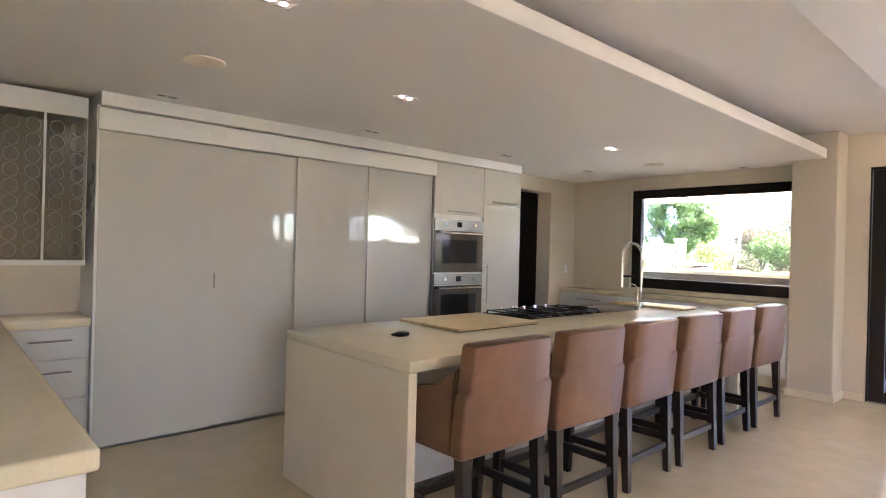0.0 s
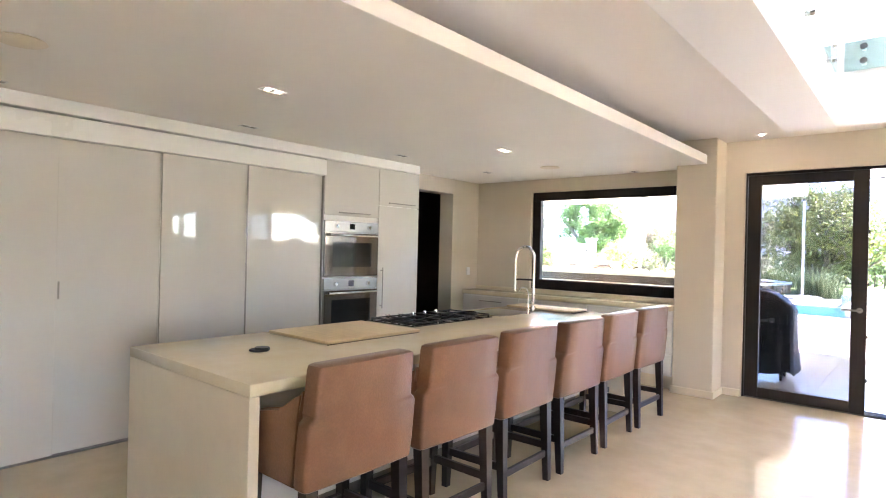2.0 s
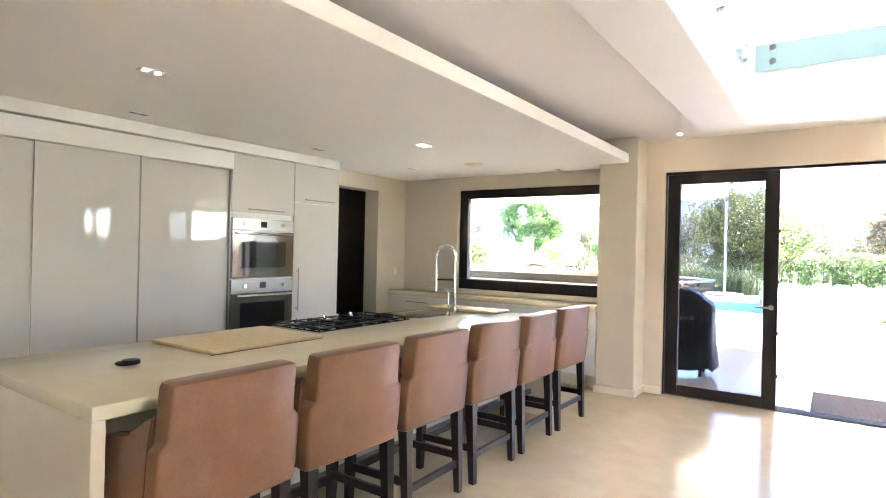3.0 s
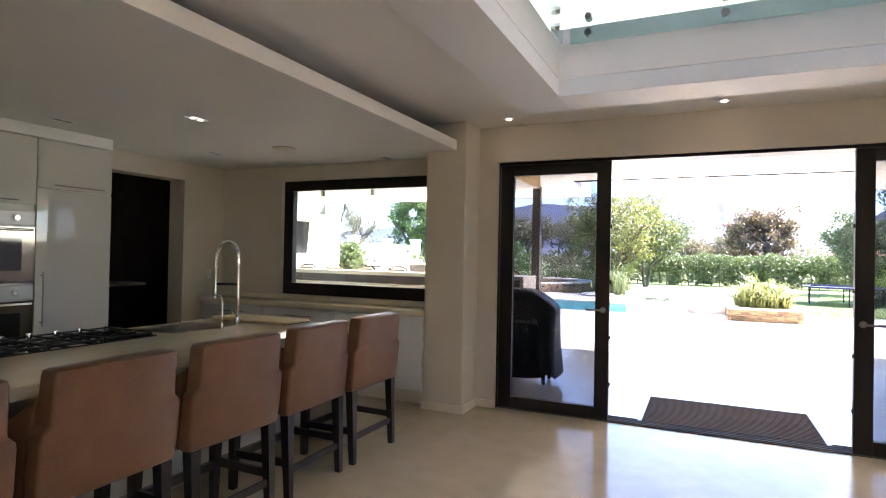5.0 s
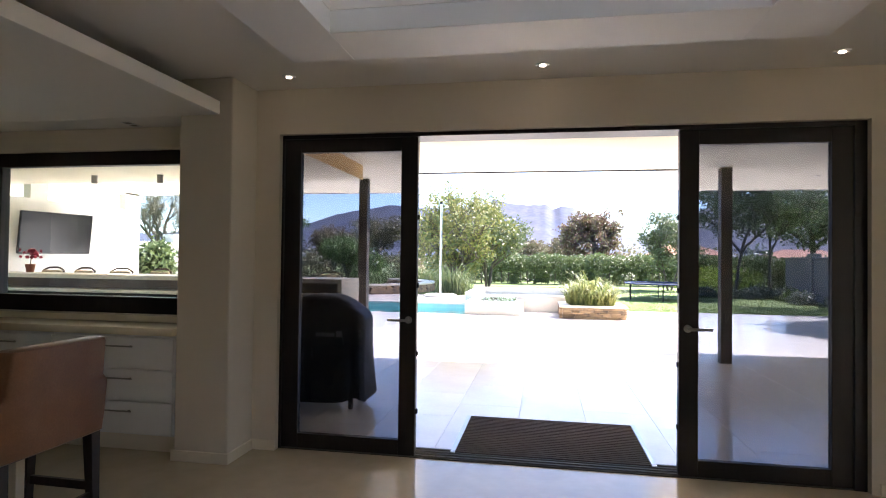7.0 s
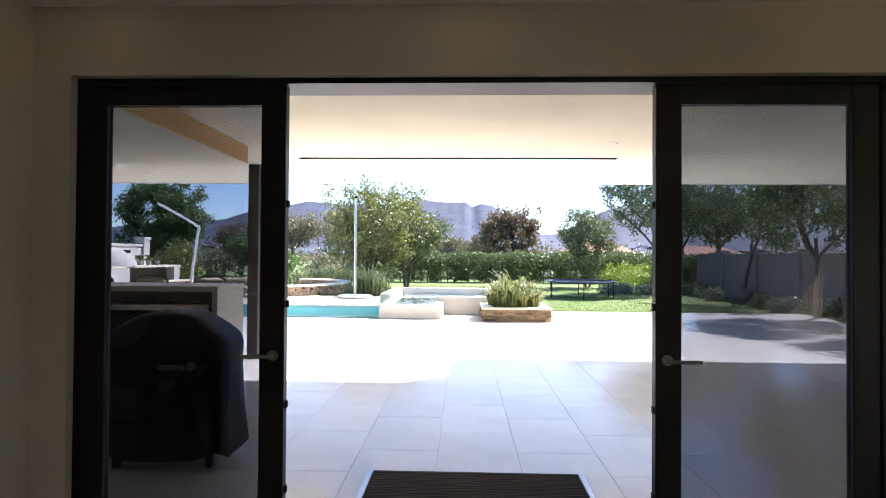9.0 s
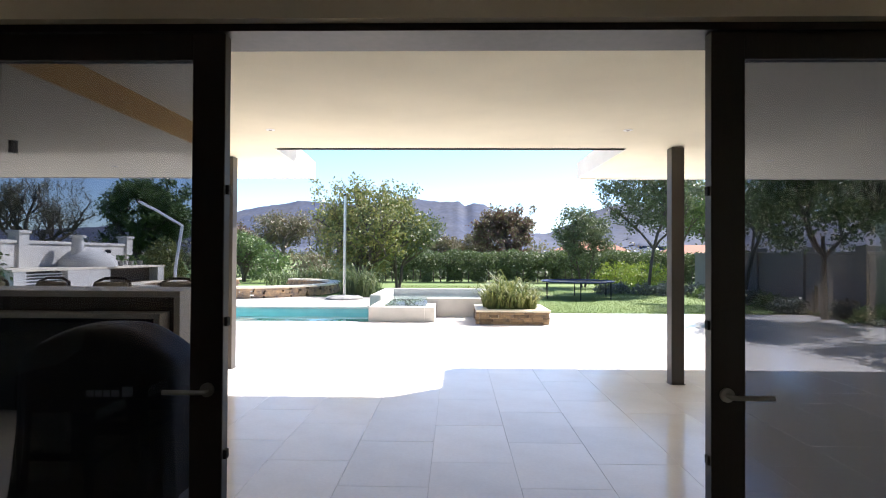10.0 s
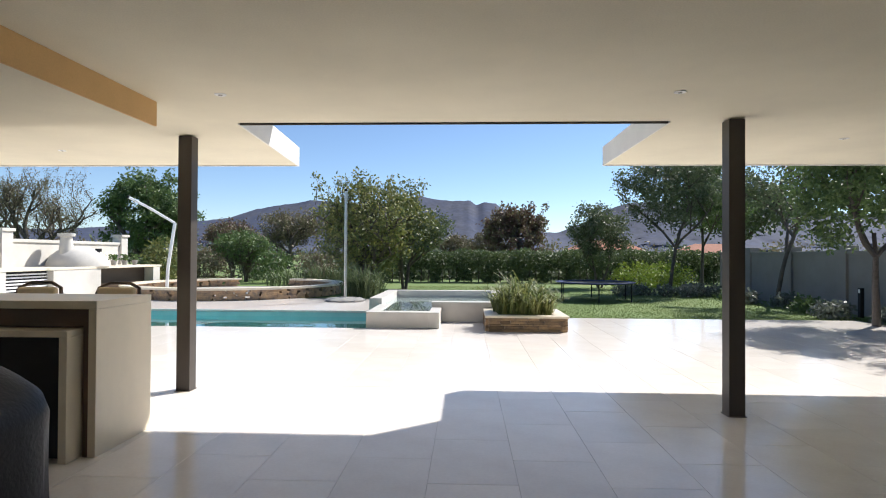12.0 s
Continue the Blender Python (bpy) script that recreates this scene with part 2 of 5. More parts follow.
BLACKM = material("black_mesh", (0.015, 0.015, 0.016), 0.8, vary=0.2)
CUSH = material("cream_cushion", (0.62, 0.52, 0.36), 0.9, vary=0.1, grain=120, bump=0.2)
# dimness of the pantry is put into this dark brown
PANTRY = material("pantry_shade_brown", (0.055, 0.045, 0.038), 0.5, vary=0.25, scale=3, stretch=(1, 1, 0.1))
RED = leaf_material("red_petals", (0.45, 0.03, 0.05), (0.3, 0.02, 0.04))
L_YEL = leaf_material("yellow_green_leaves", (0.27, 0.26, 0.08), (0.10, 0.14, 0.045))
L_OLV = leaf_material("olive_leaves", (0.08, 0.115, 0.055), (0.155, 0.185, 0.10))
L_GRN = leaf_material("green_leaves", (0.07, 0.125, 0.04), (0.15, 0.215, 0.07))
L_HED = leaf_material("hedge_leaves", (0.065, 0.10, 0.04), (0.13, 0.17, 0.06))
L_RED = leaf_material("russet_leaves", (0.14, 0.065, 0.06), (0.17, 0.165, 0.075))
L_BRN = leaf_material("dry_brown_leaves", (0.19, 0.14, 0.095), (0.14, 0.15, 0.075))
L_LIM = leaf_material("lime_leaves", (0.28, 0.34, 0.05), (0.16, 0.25, 0.04))
L_GRS = leaf_material("strappy_leaves", (0.10, 0.15, 0.04), (0.27, 0.28, 0.09))
L_RED2 = leaf_material("reed_leaves", (0.06, 0.10, 0.04), (0.14, 0.17, 0.07))
L_LAV = leaf_material("lavender_leaves", (0.20, 0.22, 0.20), (0.12, 0.14, 0.10))
def translucent_material(name, color):
    mat = bpy.data.materials.new(name)
    mat.use_nodes = True
    nt = mat.node_tree
    tl = nt.nodes.new("ShaderNodeBsdfTranslucent")
    tl.inputs[0].default_value = (*color, 1)
    nt.links.new(tl.outputs[0], nt.nodes["Material Output"].inputs[0])
    return mat


OPAL = translucent_material("opal_sun_diffuser", (0.36, 0.375, 0.39))
WARM = glow("lit_lamp", (1.0, 0.86, 0.66), 5.0)
WATER = glass_material("pool_water", (0.55, 0.90, 0.92), 1.0, 0.03)
SPAWATER = glass_material("spa_water", (0.84, 0.95, 0.96), 1.0, 0.03)

# ---------------------------------------------------------------- the setting: inside
structure("floor", [(-6.7, 9.2, -10.2, 0.22, -0.12, 0.0)], SCREED, "polished cream screed floor with soft mottling")
structure("wall_west", [(-5.18, -4.95, -10.2, -1.72, 0, 2.71), (-5.18, -4.95, -0.68, -0.10, 0, 2.71), (-5.18, -4.95, -1.72, -0.68, 2.25, 2.71)],
          PAINT, "cream painted kitchen wall with a doorless opening")
structure("wall_window", [(-7.0, -4.06, -0.10, 0.12, 0, 2.81), (-4.06, -2.06, -0.10, 0.12, 0, 0.985), (-4.06, -2.06, -0.10, 0.12, 2.275, 2.81)],
          PAINT, "cream painted wall around the servery window")
structure("pillar", [(-2.06, -1.65, -0.40, 0.30, 0, 2.71)], PAINT, "cream painted pillar beside the window counter", bevel=0.012)
structure("wall_door", [(-1.65, -1.46, -0.06, 0.24, 0, 2.81), (2.545, 4.6, -0.06, 0.24, 0, 2.81), (6.5, 9.2, -0.06, 0.24, 0, 2.81),
                        (-1.46, 2.545, -0.06, 0.24, 2.37, 2.81), (4.6, 6.5, -0.06, 0.24, 2.37, 2.81)], PAINT, "cream painted wall with wide sliding door openings")
# this wall is out of view; its opening is added to let daylight in
structure("wall_east", [(9.0, 9.2, -10.2, -9.8, 0, 2.71), (9.0, 9.2, -7.2, -0.06, 0, 2.71), (9.0, 9.2, -9.8, -7.2, 2.2, 2.71)], PAINT, "unseen cream painted wall with a wide opening added to light the room")
structure("wall_south", [(-5.18, 9.2, -10.4, -10.2, 0, 2.71)], PAINT, "plain cream painted wall")
# added out of view: pale paving that reflects sun onto the ceiling
structure("side_terrace", [(9.2, 15.0, -12.0, 0.0, -0.2, -0.02)], PAVE, "unseen pale paving added to bounce sunlight through the east opening")
# last box hides the pale window wall behind the pantry's shade colour
structure("pantry_wall", [(-6.9, -6.7, -2.6, -0.10, 0, 2.6), (-6.7, -5.18, -2.6, -2.45, 0, 2.6), (-6.7, -5.182, -0.14, -0.104, 0, 2.6)], PANTRY, "pantry wall behind the opening, its dimness put into a dark colour")
structure("pantry_ceiling", [(-6.9, -5.18, -2.6, -0.10, 2.6, 2.7)], PANTRY, "pantry ceiling coloured dark to read as dim")
structure("kitchen_ceiling", [(-4.95, -1.75, -10.2, -0.40, 2.445, 2.54), (-4.95, -2.06, -0.40, -0.10, 2.445, 2.54)], CEIL, "dropped kitchen ceiling slab with a crisp white edge", bevel=0.004)
UP = [(-5.18, -0.58, -10.2, -0.06, 2.71, 2.95), (1.5, 9.2, -10.2, -0.06, 2.71, 2.95), (-0.58, 1.5, -1.32, -0.06, 2.71, 2.95), (-0.58, 1.5, -10.2, -5.6, 2.71, 2.95)]
structure("ceiling", UP, CEIL, "cream upper ceiling around an open void")
structure("ceiling_panel", [(-0.955, -0.58, -6.6, -0.93, 2.59, 2.708), (1.5, 1.905, -6.6, -0.93, 2.59, 2.708),
                            (-0.58, 1.5, -1.32, -0.93, 2.59, 2.708), (-0.58, 1.5, -6.6, -5.6, 2.59, 2.708)], CEILW, "white dropped ceiling frame round the void", bevel=0.003)
structure("void_curb", [(-0.62, -0.592, -5.6, -1.31, 2.77, 2.955), (1.512, 1.54, -5.6, -1.31, 2.77, 2.955), (-0.58, 1.5, -1.308, -1.28, 2.77, 2.955)], CEILW, "white plastered rim of the void")
# upper storey closing the void
structure("upper_wall", [(-5.18, -4.95, -10.2, 0.24, 2.95, 5.2), (9.0, 9.2, -10.2, 0.24, 2.95, 5.2), (-4.95, 9.0, -10.4, -10.2, 2.95, 5.2),
                         (-4.95, -3.0, -0.06, 0.24, 2.95, 5.2), (5.0, 9.0, -0.06, 0.24, 2.95, 5.2), (-3.0, 5.0, -0.06, 0.24, 2.95, 3.57), (-3.0, 5.0, -0.06, 0.24, 5.0, 5.2)],
          PLASTER, "white upper storey walls with a long window opening")
# unseen roof; overhang and cut corner are shaped to cast the patio's shadow edge
bm = B()
for b in [(-5.6, -0.7, -10.6, 7.45, 5.2, 5.42), (1.7, 3.45, -10.6, 7.45, 5.2, 5.42), (3.45, 9.8, -10.6, 7.45, 5.2, 5.42), (-0.7, 1.7, -10.6, -5.6, 5.2, 5.42), (-0.7, 1.7, -1.0, 7.45, 5.2, 5.42)]:
    box(bm, *b)
prism(bm, [(3.45, 7.45), (9.8, 7.45), (9.8, 8.02), (4.17, 8.02)], 5.2, 5.42)
solid("unseen_shading_roof", bm, PLASTER, "unseen white flat roof with a skylight, its overhang shaped to shade the patio", "roof", kind="structure")

# unseen panel, added to spread the sun that enters through the roof
solid("skylight", box(B(), -0.72, 1.72, -5.62, -0.98, 5.424, 5.436), OPAL, "unseen opal panel added over the void to diffuse sunlight", "skylight", kind="structure")

# skirting and threshold
structure("baseboard", [(-2.075, -1.635, -0.415, -0.40, 0, 0.075), (-1.65, -1.635, -0.40, -0.06, 0, 0.075), (-1.635, -1.46, -0.075, -0.06, 0, 0.075), (2.59, 4.6, -0.075, -0.06, 0, 0.075)],
          STONEM, "cream stone skirting along pillar and wall", bevel=0.003)
bm = B()
box(bm, -1.46, 2.545, -0.005, 0.215, -0.03, 0.006)
for k in range(4):
    box(bm, -1.46, 2.545, 0.015 + k * 0.05, 0.022 + k * 0.05, 0.0, 0.016)
solid("door_track", bm, COLUMN, "dark aluminium sliding door track set in the floor", "door track", kind="structure")


def sliding_leaf(x0, x1, z1, handle_side, y):
    leaf = thing("door_1", "dark timber sliding door leaf with a tinted full-height pane, slid open", "sliding door", ((x0 + x1) / 2, y, 0.012), group="sliding door leaves", kind="structure")
    w = (x1 - x0) / 2
    for name, b in (("stile", (-w, -w + 0.125, 0, 0.055, 0, z1)), ("stile", (w - 0.125, w, 0, 0.055, 0, z1)), ("rail", (-w + 0.125, w - 0.125, 0.002, 0.053, 0, 0.105)), ("rail", (-w + 0.125, w - 0.125, 0.002, 0.053, z1 - 0.1, z1))):
        part(name, box(B(), *b, bevel=0.004), FRAMEM, leaf)
    g = part("pane", box(B(), -w + 0.125, w - 0.125, 0.022, 0.030, 0.105, z1 - 0.1), PANE, leaf, "tinted glass pane")
    g.visible_shadow = False
    hx = handle_side * (w - 0.055)
    h = part("handle", cyl(B(), (hx, -0.012, 0.985), (hx, 0.002, 0.985), 0.026, seg=20), HANDLE, leaf, "satin nickel lever handle", 40)
    part("lever", tube(B(), [(hx, -0.01, 0.985), (hx, -0.045, 0.985), (hx - handle_side * 0.02, -0.052, 0.985), (hx - handle_side * 0.145, -0.052, 0.985)], 0.0095, 10), HANDLE, h, "", 50)
    for z in (0.30, 0.72, 1.22, 1.72):
        part("roller_catch", box(B(), handle_side * w - 0.008, handle_side * w + 0.012, 0.012, 0.042, z, z + 0.035, 0.004), BLACKM, leaf)
    return leaf


sliding_leaf(-1.44, -0.405, 2.328, 1, 0.0)
sliding_leaf(1.41, 2.47, 2.328, -1, 0.0)
bm = B()
box(bm, -1.46, 2.545, -0.012, 0.20, 2.342, 2.37), box(bm, 2.475, 2.545, -0.012, 0.20, 0.0, 2.342), box(bm, -1.46, -1.445, -0.012, 0.20, 0.0, 2.342)
solid("door_frame", bm, FRAMEM, "dark timber frame of the sliding doors", "door frame", kind="structure")
bm = B()
for b in ((4.6, 4.72, 0, .08, 0, 2.37), (6.38, 6.5, 0, .08, 0, 2.37), (5.49, 5.61, 0, .08, 0, 2.37), (4.72, 5.49, 0, .08, 2.25, 2.37), (5.61, 6.38, 0, .08, 2.25, 2.37), (4.72, 5.49, 0, .08, 0, 0.1), (5.61, 6.38, 0, .08, 0, .1)):
    box(bm, *b)
d2 = solid("door_2", bm, FRAMEM, "closed dark timber glazed double door", "door", kind="structure")
for a, b in ((4.72, 5.49), (5.61, 6.38)):
    part("pane", box(B(), a, b, 0.036, 0.044, 0.1, 2.25), CLEAR, d2).visible_shadow = False

# window to the servery
win = thing("window_1", "dark timber framed servery window above the counter", "window", (0, 0, 0), kind="structure")
for name, b in (("window_frame", (-4.06, -2.064, -0.05, 0.03, 2.165, 2.275)), ("window_frame", (-4.06, -2.064, -0.05, 0.03, 0.985, 1.115)), ("window_frame", (-4.06, -3.935, -0.05, 0.03, 1.115, 2.165))):
    part(name, box(B(), *b, bevel=0.004), FRAMEM, win)
part("pane", box(B(), -3.935, -2.064, -0.015, -0.007, 1.115, 2.165), CLEAR, win).visible_shadow = False
structure("window_sill", [(-4.06, -2.064, 0.03, 0.30, 0.95, 0.982)], FRAMEM, "dark timber outer sill of the servery window")


# ---------------------------------------------------------------- kitchen: tall cupboards
def bar_handle(parent, p0, p1, stand, mat=HANDLE):
    """A bar handle standing off along +x or -y."""
    p0, p1, s = Vector(p0), Vector(p1), Vector(stand)
    bm = B()
    cyl(bm, p0 + s, p1 + s, 0.006, seg=10)
    d = (p1 - p0).normalized()
    for q in (p0 + d * 0.03, p1 - d * 0.03):
        cyl(bm, q, q + s, 0.005, seg=8)
    return part("handle", bm, mat, parent, "slim satin nickel bar handle", 50)


cup = thing("sliding_cupboard", "tall white gloss cupboard with four sliding doors", "cupboard", (-4.495, -6.235, 0))
part("carcass", box(B(), -0.47, -0.06, 0, 3.014, 0.03, 2.345), LACQ2, cup)
for k, (a, b, off) in enumerate(((0.0, 0.775, 0.0), (0.76, 1.465, -0.026), (1.465, 2.185, -0.001), (2.19, 3.005, -0.028))):
    part("sliding_door", box(B(), off - 0.022, off, a, b, 0.015, 2.178, 0.003), LACQ, cup, "high gloss white sliding door")
part("finger_pull", box(B(), -0.0255, -0.0235, 0.79, 0.802, 1.08, 1.2), STEEL, cup)
part("edge_profile", box(B(), -0.024, 0.0045, 2.183, 2.195, 0.015, 2.178), STEEL, cup)
part("edge_profile", box(B(), -0.05, 0.001, 3.005, 3.014, 0.015, 2.178), STEEL, cup)
part("fascia", box(B(), -0.06, 0.028, -0.015, 3.014, 2.18, 2.325, 0.003), LACQ2, cup, "white fascia hiding the sliding track")
part("floor_rail", box(B(), -0.05, 0.002, 0, 3.014, 0, 0.012), STEEL, cup)
part("end_panel", box(B(), -0.47, 0.004, -0.02, -0.001, 0, 2.345), LACQ2, cup)
structure("cornice", [(-4.95, -4.485, -6.235, -1.86, 2.347, 2.444)], LACQ2, "thin white cornice above the tall cupboards", bevel=0.006)

tower = thing("oven_tower", "white tall unit housing two steel wall ovens", "cabinet", (-4.495, -3.215, 0))
part("carcass", box(B(), -0.47, -0.03, 0, 0.725, 0.08, 2.345), LACQ2, tower)
part("plinth", box(B(), -0.44, -0.06, 0, 0.725, 0, 0.08), STEEL, tower)
d = part("door", box(B(), -0.022, 0, 0.002, 0.722, 1.80, 2.34, 0.002), LACQ, tower)
bar_handle(d, (0, 0.16, 1.83), (0, 0.58, 1.83), (0.03, 0, 0))
part("drawer_front", box(B(), -0.022, 0, 0.002, 0.722, 0.085, 0.595, 0.002), LACQ, tower)


def oven(z0, z1):
    ov = thing("wall_oven", "stainless steel built-in oven with a dark glass door", "oven", (-4.515, -3.21, z0), group="wall ovens")
    h = z1 - z0
    part("body", box(B(), -0.4, 0.0, 0.005, 0.712, 0.004, h - 0.004), STEEL, ov)
    part("control_panel", box(B(), 0.001, 0.026, 0.003, 0.712, h - 0.115, h - 0.004, 0.003), STEEL, ov)
    for y in (0.14, 0.57):
        part("knob", cyl(B(), (0.026, y, h - 0.06), (0.052, y, h - 0.06), 0.021, 0.018, 20), CHROME, ov, "", 40)
    part("display", box(B(), 0.026, 0.029, 0.315, 0.385, h - 0.085, h - 0.03), BLACKG, ov)
    d = part("door", box(B(), 0.001, 0.028, 0.003, 0.712, 0.004, h - 0.122, 0.003), STEEL, ov, "brushed steel oven door")
    part("glass", box(B(), 0.0285, 0.032, 0.006, 0.709, 0.008, h - 0.128, 0.001), SMOKED, d, "smoked mirrored oven glass")
    part("window", box(B(), 0.0325, 0.0335, 0.10, 0.615, 0.10, h - 0.22, 0.0003), BLACKG, d, "darker oven window")
    bm = B()
    cyl(bm, (0.062, 0.04, h - 0.15), (0.062, 0.675, h - 0.15), 0.011, seg=14)
    for y in (0.07, 0.645):
        cyl(bm, (0.026, y, h - 0.15), (0.062, y, h - 0.15), 0.008, seg=10)
    part("handle", bm, CHROME, d, "tubular steel handle", 50)


oven(1.18, 1.75)
oven(0.60, 1.17)

fr = thing("fridge_unit", "tall white integrated fridge unit", "cabinet", (-4.495, -2.488, 0))
part("carcass", box(B(), -0.47, -0.024, 0.001, 0.63, 0.08, 2.345), LACQ2, fr)
part("plinth", box(B(), -0.44, -0.06, 0, 0.63, 0, 0.08), STEEL, fr)
d = part("door", box(B(), -0.022, 0, 0.002, 0.628, 1.945, 2.34, 0.002), LACQ, fr)
bar_handle(d, (0, 0.12, 1.975), (0, 0.54, 1.975), (0.03, 0, 0))
d = part("door", box(B(), -0.022, 0, 0.002, 0.628, 0.085, 1.938, 0.002), LACQ, fr)
bar_handle(d, (0, 0.045, 0.83), (0, 0.045, 1.27), (0.035, 0, 0))

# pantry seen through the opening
ps = thing("pantry_shelving", "timber pantry shelving, shadow put into its dark colour", "shelving", (-6.68, -2.4, 0))
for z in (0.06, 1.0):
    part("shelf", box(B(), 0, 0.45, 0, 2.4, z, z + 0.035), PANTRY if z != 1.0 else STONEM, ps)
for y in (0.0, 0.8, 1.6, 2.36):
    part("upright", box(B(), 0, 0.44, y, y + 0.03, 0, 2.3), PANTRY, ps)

# ---------------------------------------------------------------- kitchen: window counter
wc = solid("window_worktop", box(B(), -4.948, -2.064, -0.44, -0.102, 0.875, 0.93, 0.006), STONE, "cream stone worktop below the servery window", "worktop", smooth=40)
structure("upstand", [(-4.948, -2.064, -0.124, -0.102, 0.931, 0.98)], STONE, "cream stone upstand behind the worktop", bevel=0.003)
for x0, x1, rows in ((-4.94, -4.02, 2), (-4.018, -3.06, 2), (-3.058, -2.066, 3)):
    c = thing("base_cabinet", "white lacquered base cabinet with drawers" if rows == 3 else "white lacquered base cabinet with wide fronts", "cabinet", (x0, -0.42, 0), group="cabinets below the window")
    w = x1 - x0
    part("carcass", box(B(), 0.001, w - 0.001, 0.024, 0.315, 0.16, 0.872), LACQ2, c)
    part("plinth", box(B(), 0.001, w - 0.001, 0.16, 0.18, 0.0, 0.16), STONEM, c)
    hs = [0.17 + k * (0.69 / rows) for k in range(rows + 1)]
    for k in range(rows):
        f = part("drawer_front", box(B(), 0.002, w - 0.002, 0.0, 0.022, hs[k] + 0.004, hs[k + 1] - 0.004, 0.002), LACQ2, c)
        hz = hs[k + 1] - 0.065
        bar_handle(f, (w * 0.33, 0, hz), (w * 0.33 + 0.36, 0, hz), (0, -0.028, 0))
so = thing("wall_socket", "small white wall socket above the counter", "socket", (-4.948, -0.35, 1.13))
part("plate", box(B(), 0, 0.008, 0, 0.075, 0, 0.11, 0.003), WHITEM, so)
part("switch", box(B(), 0.008, 0.012, 0.025, 0.05, 0.06, 0.085), WHITEM, so)

# ---------------------------------------------------------------- kitchen: corner counter and glass wall cabinet
bm = B()
box(bm, -4.948, -1.71, -7.5, -6.735, 0.845, 0.905, 0.012, 3)
solid("peninsula_worktop", bm, STONE, "cream stone peninsula worktop with rounded edges", "worktop", smooth=40)
solid("return_worktop", box(B(), -4.948, -4.50, -6.732, -6.26, 0.845, 0.905, 0.006), STONE, "cream stone worktop beside the tall cupboards", "worktop", smooth=40)
pc = thing("peninsula_cabinet", "white base cabinet under the peninsula worktop", "cabinet", (-4.4, -7.47, 0))
part("carcass", box(B(), 0, 2.60, 0, 0.72, 0.1, 0.842, 0.002), LACQ2, pc)
part("plinth", box(B(), 0, 2.46, 0.05, 0.66, 0, 0.1), STEEL, pc)
dc = thing("drawer_cabinet", "white base cabinet with three drawers", "cabinet", (-4.52, -6.735, 0))
part("carcass", box(B(), -0.42, -0.024, 0, 0.475, 0.1, 0.842), LACQ2, dc)
part("plinth", box(B(), -0.42, -0.06, 0, 0.475, 0, 0.1), STEEL, dc)
for a, b in ((0.105, 0.37), (0.376, 0.63), (0.636, 0.838)):
    f = part("drawer_front", box(B(), -0.022, 0, 0.025, 0.455, a, b, 0.002), LACQ2, dc)
    bar_handle(f, (0, 0.13, b - 0.075), (0, 0.37, b - 0.075), (0.026, 0, 0))
gc = thing("glass_wall_cabinet", "white wall cabinet with ring-patterned glass doors", "wall cabinet", (-4.62, -7.765, 1.255))
for b in ((-0.325, 0.02, 0, 1.48, 0, 0.03), (-0.325, 0, 0, 1.48, 1.01, 1.15), (-0.325, 0, 0, 0.02, 0.03, 1.01), (-0.325, 0, 1.46, 1.48, 0.03, 1.01), (-0.325, -0.31, 0.02, 1.46, 0.03, 1.01)):
    part("panel", box(B(), *b), WHITEWASH if b[1] == -0.31 else LACQ2, gc)
bm = B()
tube(bm, [Vector((0, 0.040 * math.cos(a), 0.046 * math.sin(a))) for a in (2 * math.pi * k / 20 for k in range(21))], 0.0048, 6)
ring_mesh = mesh_of("ring", bm, CONC, 60)
for k in range(6):
    y0 = 0.0 + k * 0.246
    dr = part("door", box(B(), 0.002, 0.010, y0 + 0.014, y0 + 0.244, 0.035, 1.005), FROST, gc, "grey glass door")
    part("door_frame", box(B(), 0.001, 0.018, y0, y0 + 0.013, 0.032, 1.008), LACQ2, dr)
    for c in range(2):
        for q in range(9):
            o = new("ring", ring_mesh)
            o.parent = dr
            o.location = (0.012, y0 + 0.072 + c * 0.115, 0.10 + q * 0.102)

# ---------------------------------------------------------------- island
isl = thing("kitchen_island", "long cream stone waterfall island", "kitchen island", (-2.705, -3.485, 0))
part("worktop", box(B(), -0.61, 0.61, -1.945, 1.945, 0.855, 0.91, 0.005), STONE, isl, "polished cream stone top", 40)
for y in (-1.945, 1.895):
    part("waterfall_end", box(B(), -0.607, 0.607, y, y + 0.05, 0, 0.854, 0.004), STONEM, isl)
part("cabinet_body", box(B(), -0.59, 0.16, -1.894, 1.894, 0.1, 0.854), LACQ2, isl)
part("plinth", box(B(), -0.50, 0.12, -1.894, 1.894, 0, 0.1), STEEL, isl)
for k in range(5):
    y = -1.89 + k * 0.757
    part("door", box(B(), 0.161, 0.181, y, y + 0.752, 0.11, 0.85, 0.002), LACQ2, isl)

hob = thing("gas_hob", "black gas hob with cast iron grates", "hob", (-3.06, -3.2, 0.911))
part("plate", box(B(), -0.25, 0.25, -0.49, 0.49, 0, 0.008, 0.003), BLACKG, hob)
for k in range(5):
    x, y = ((-0.11, -0.3), (0.12, -0.3), (0.0, 0.0), (-0.11, 0.32), (0.12, 0.32))[k]
    b = part("burner", cyl(B(), (x, y, 0.008), (x, y, 0.016), 0.05 if k != 2 else 0.07, 0.045, 24), IRON, hob, "", 40)
    part("burner_cap", cyl(B(), (x, y, 0.016), (x, y, 0.021), 0.035, seg=20), IRON, b, "", 40)
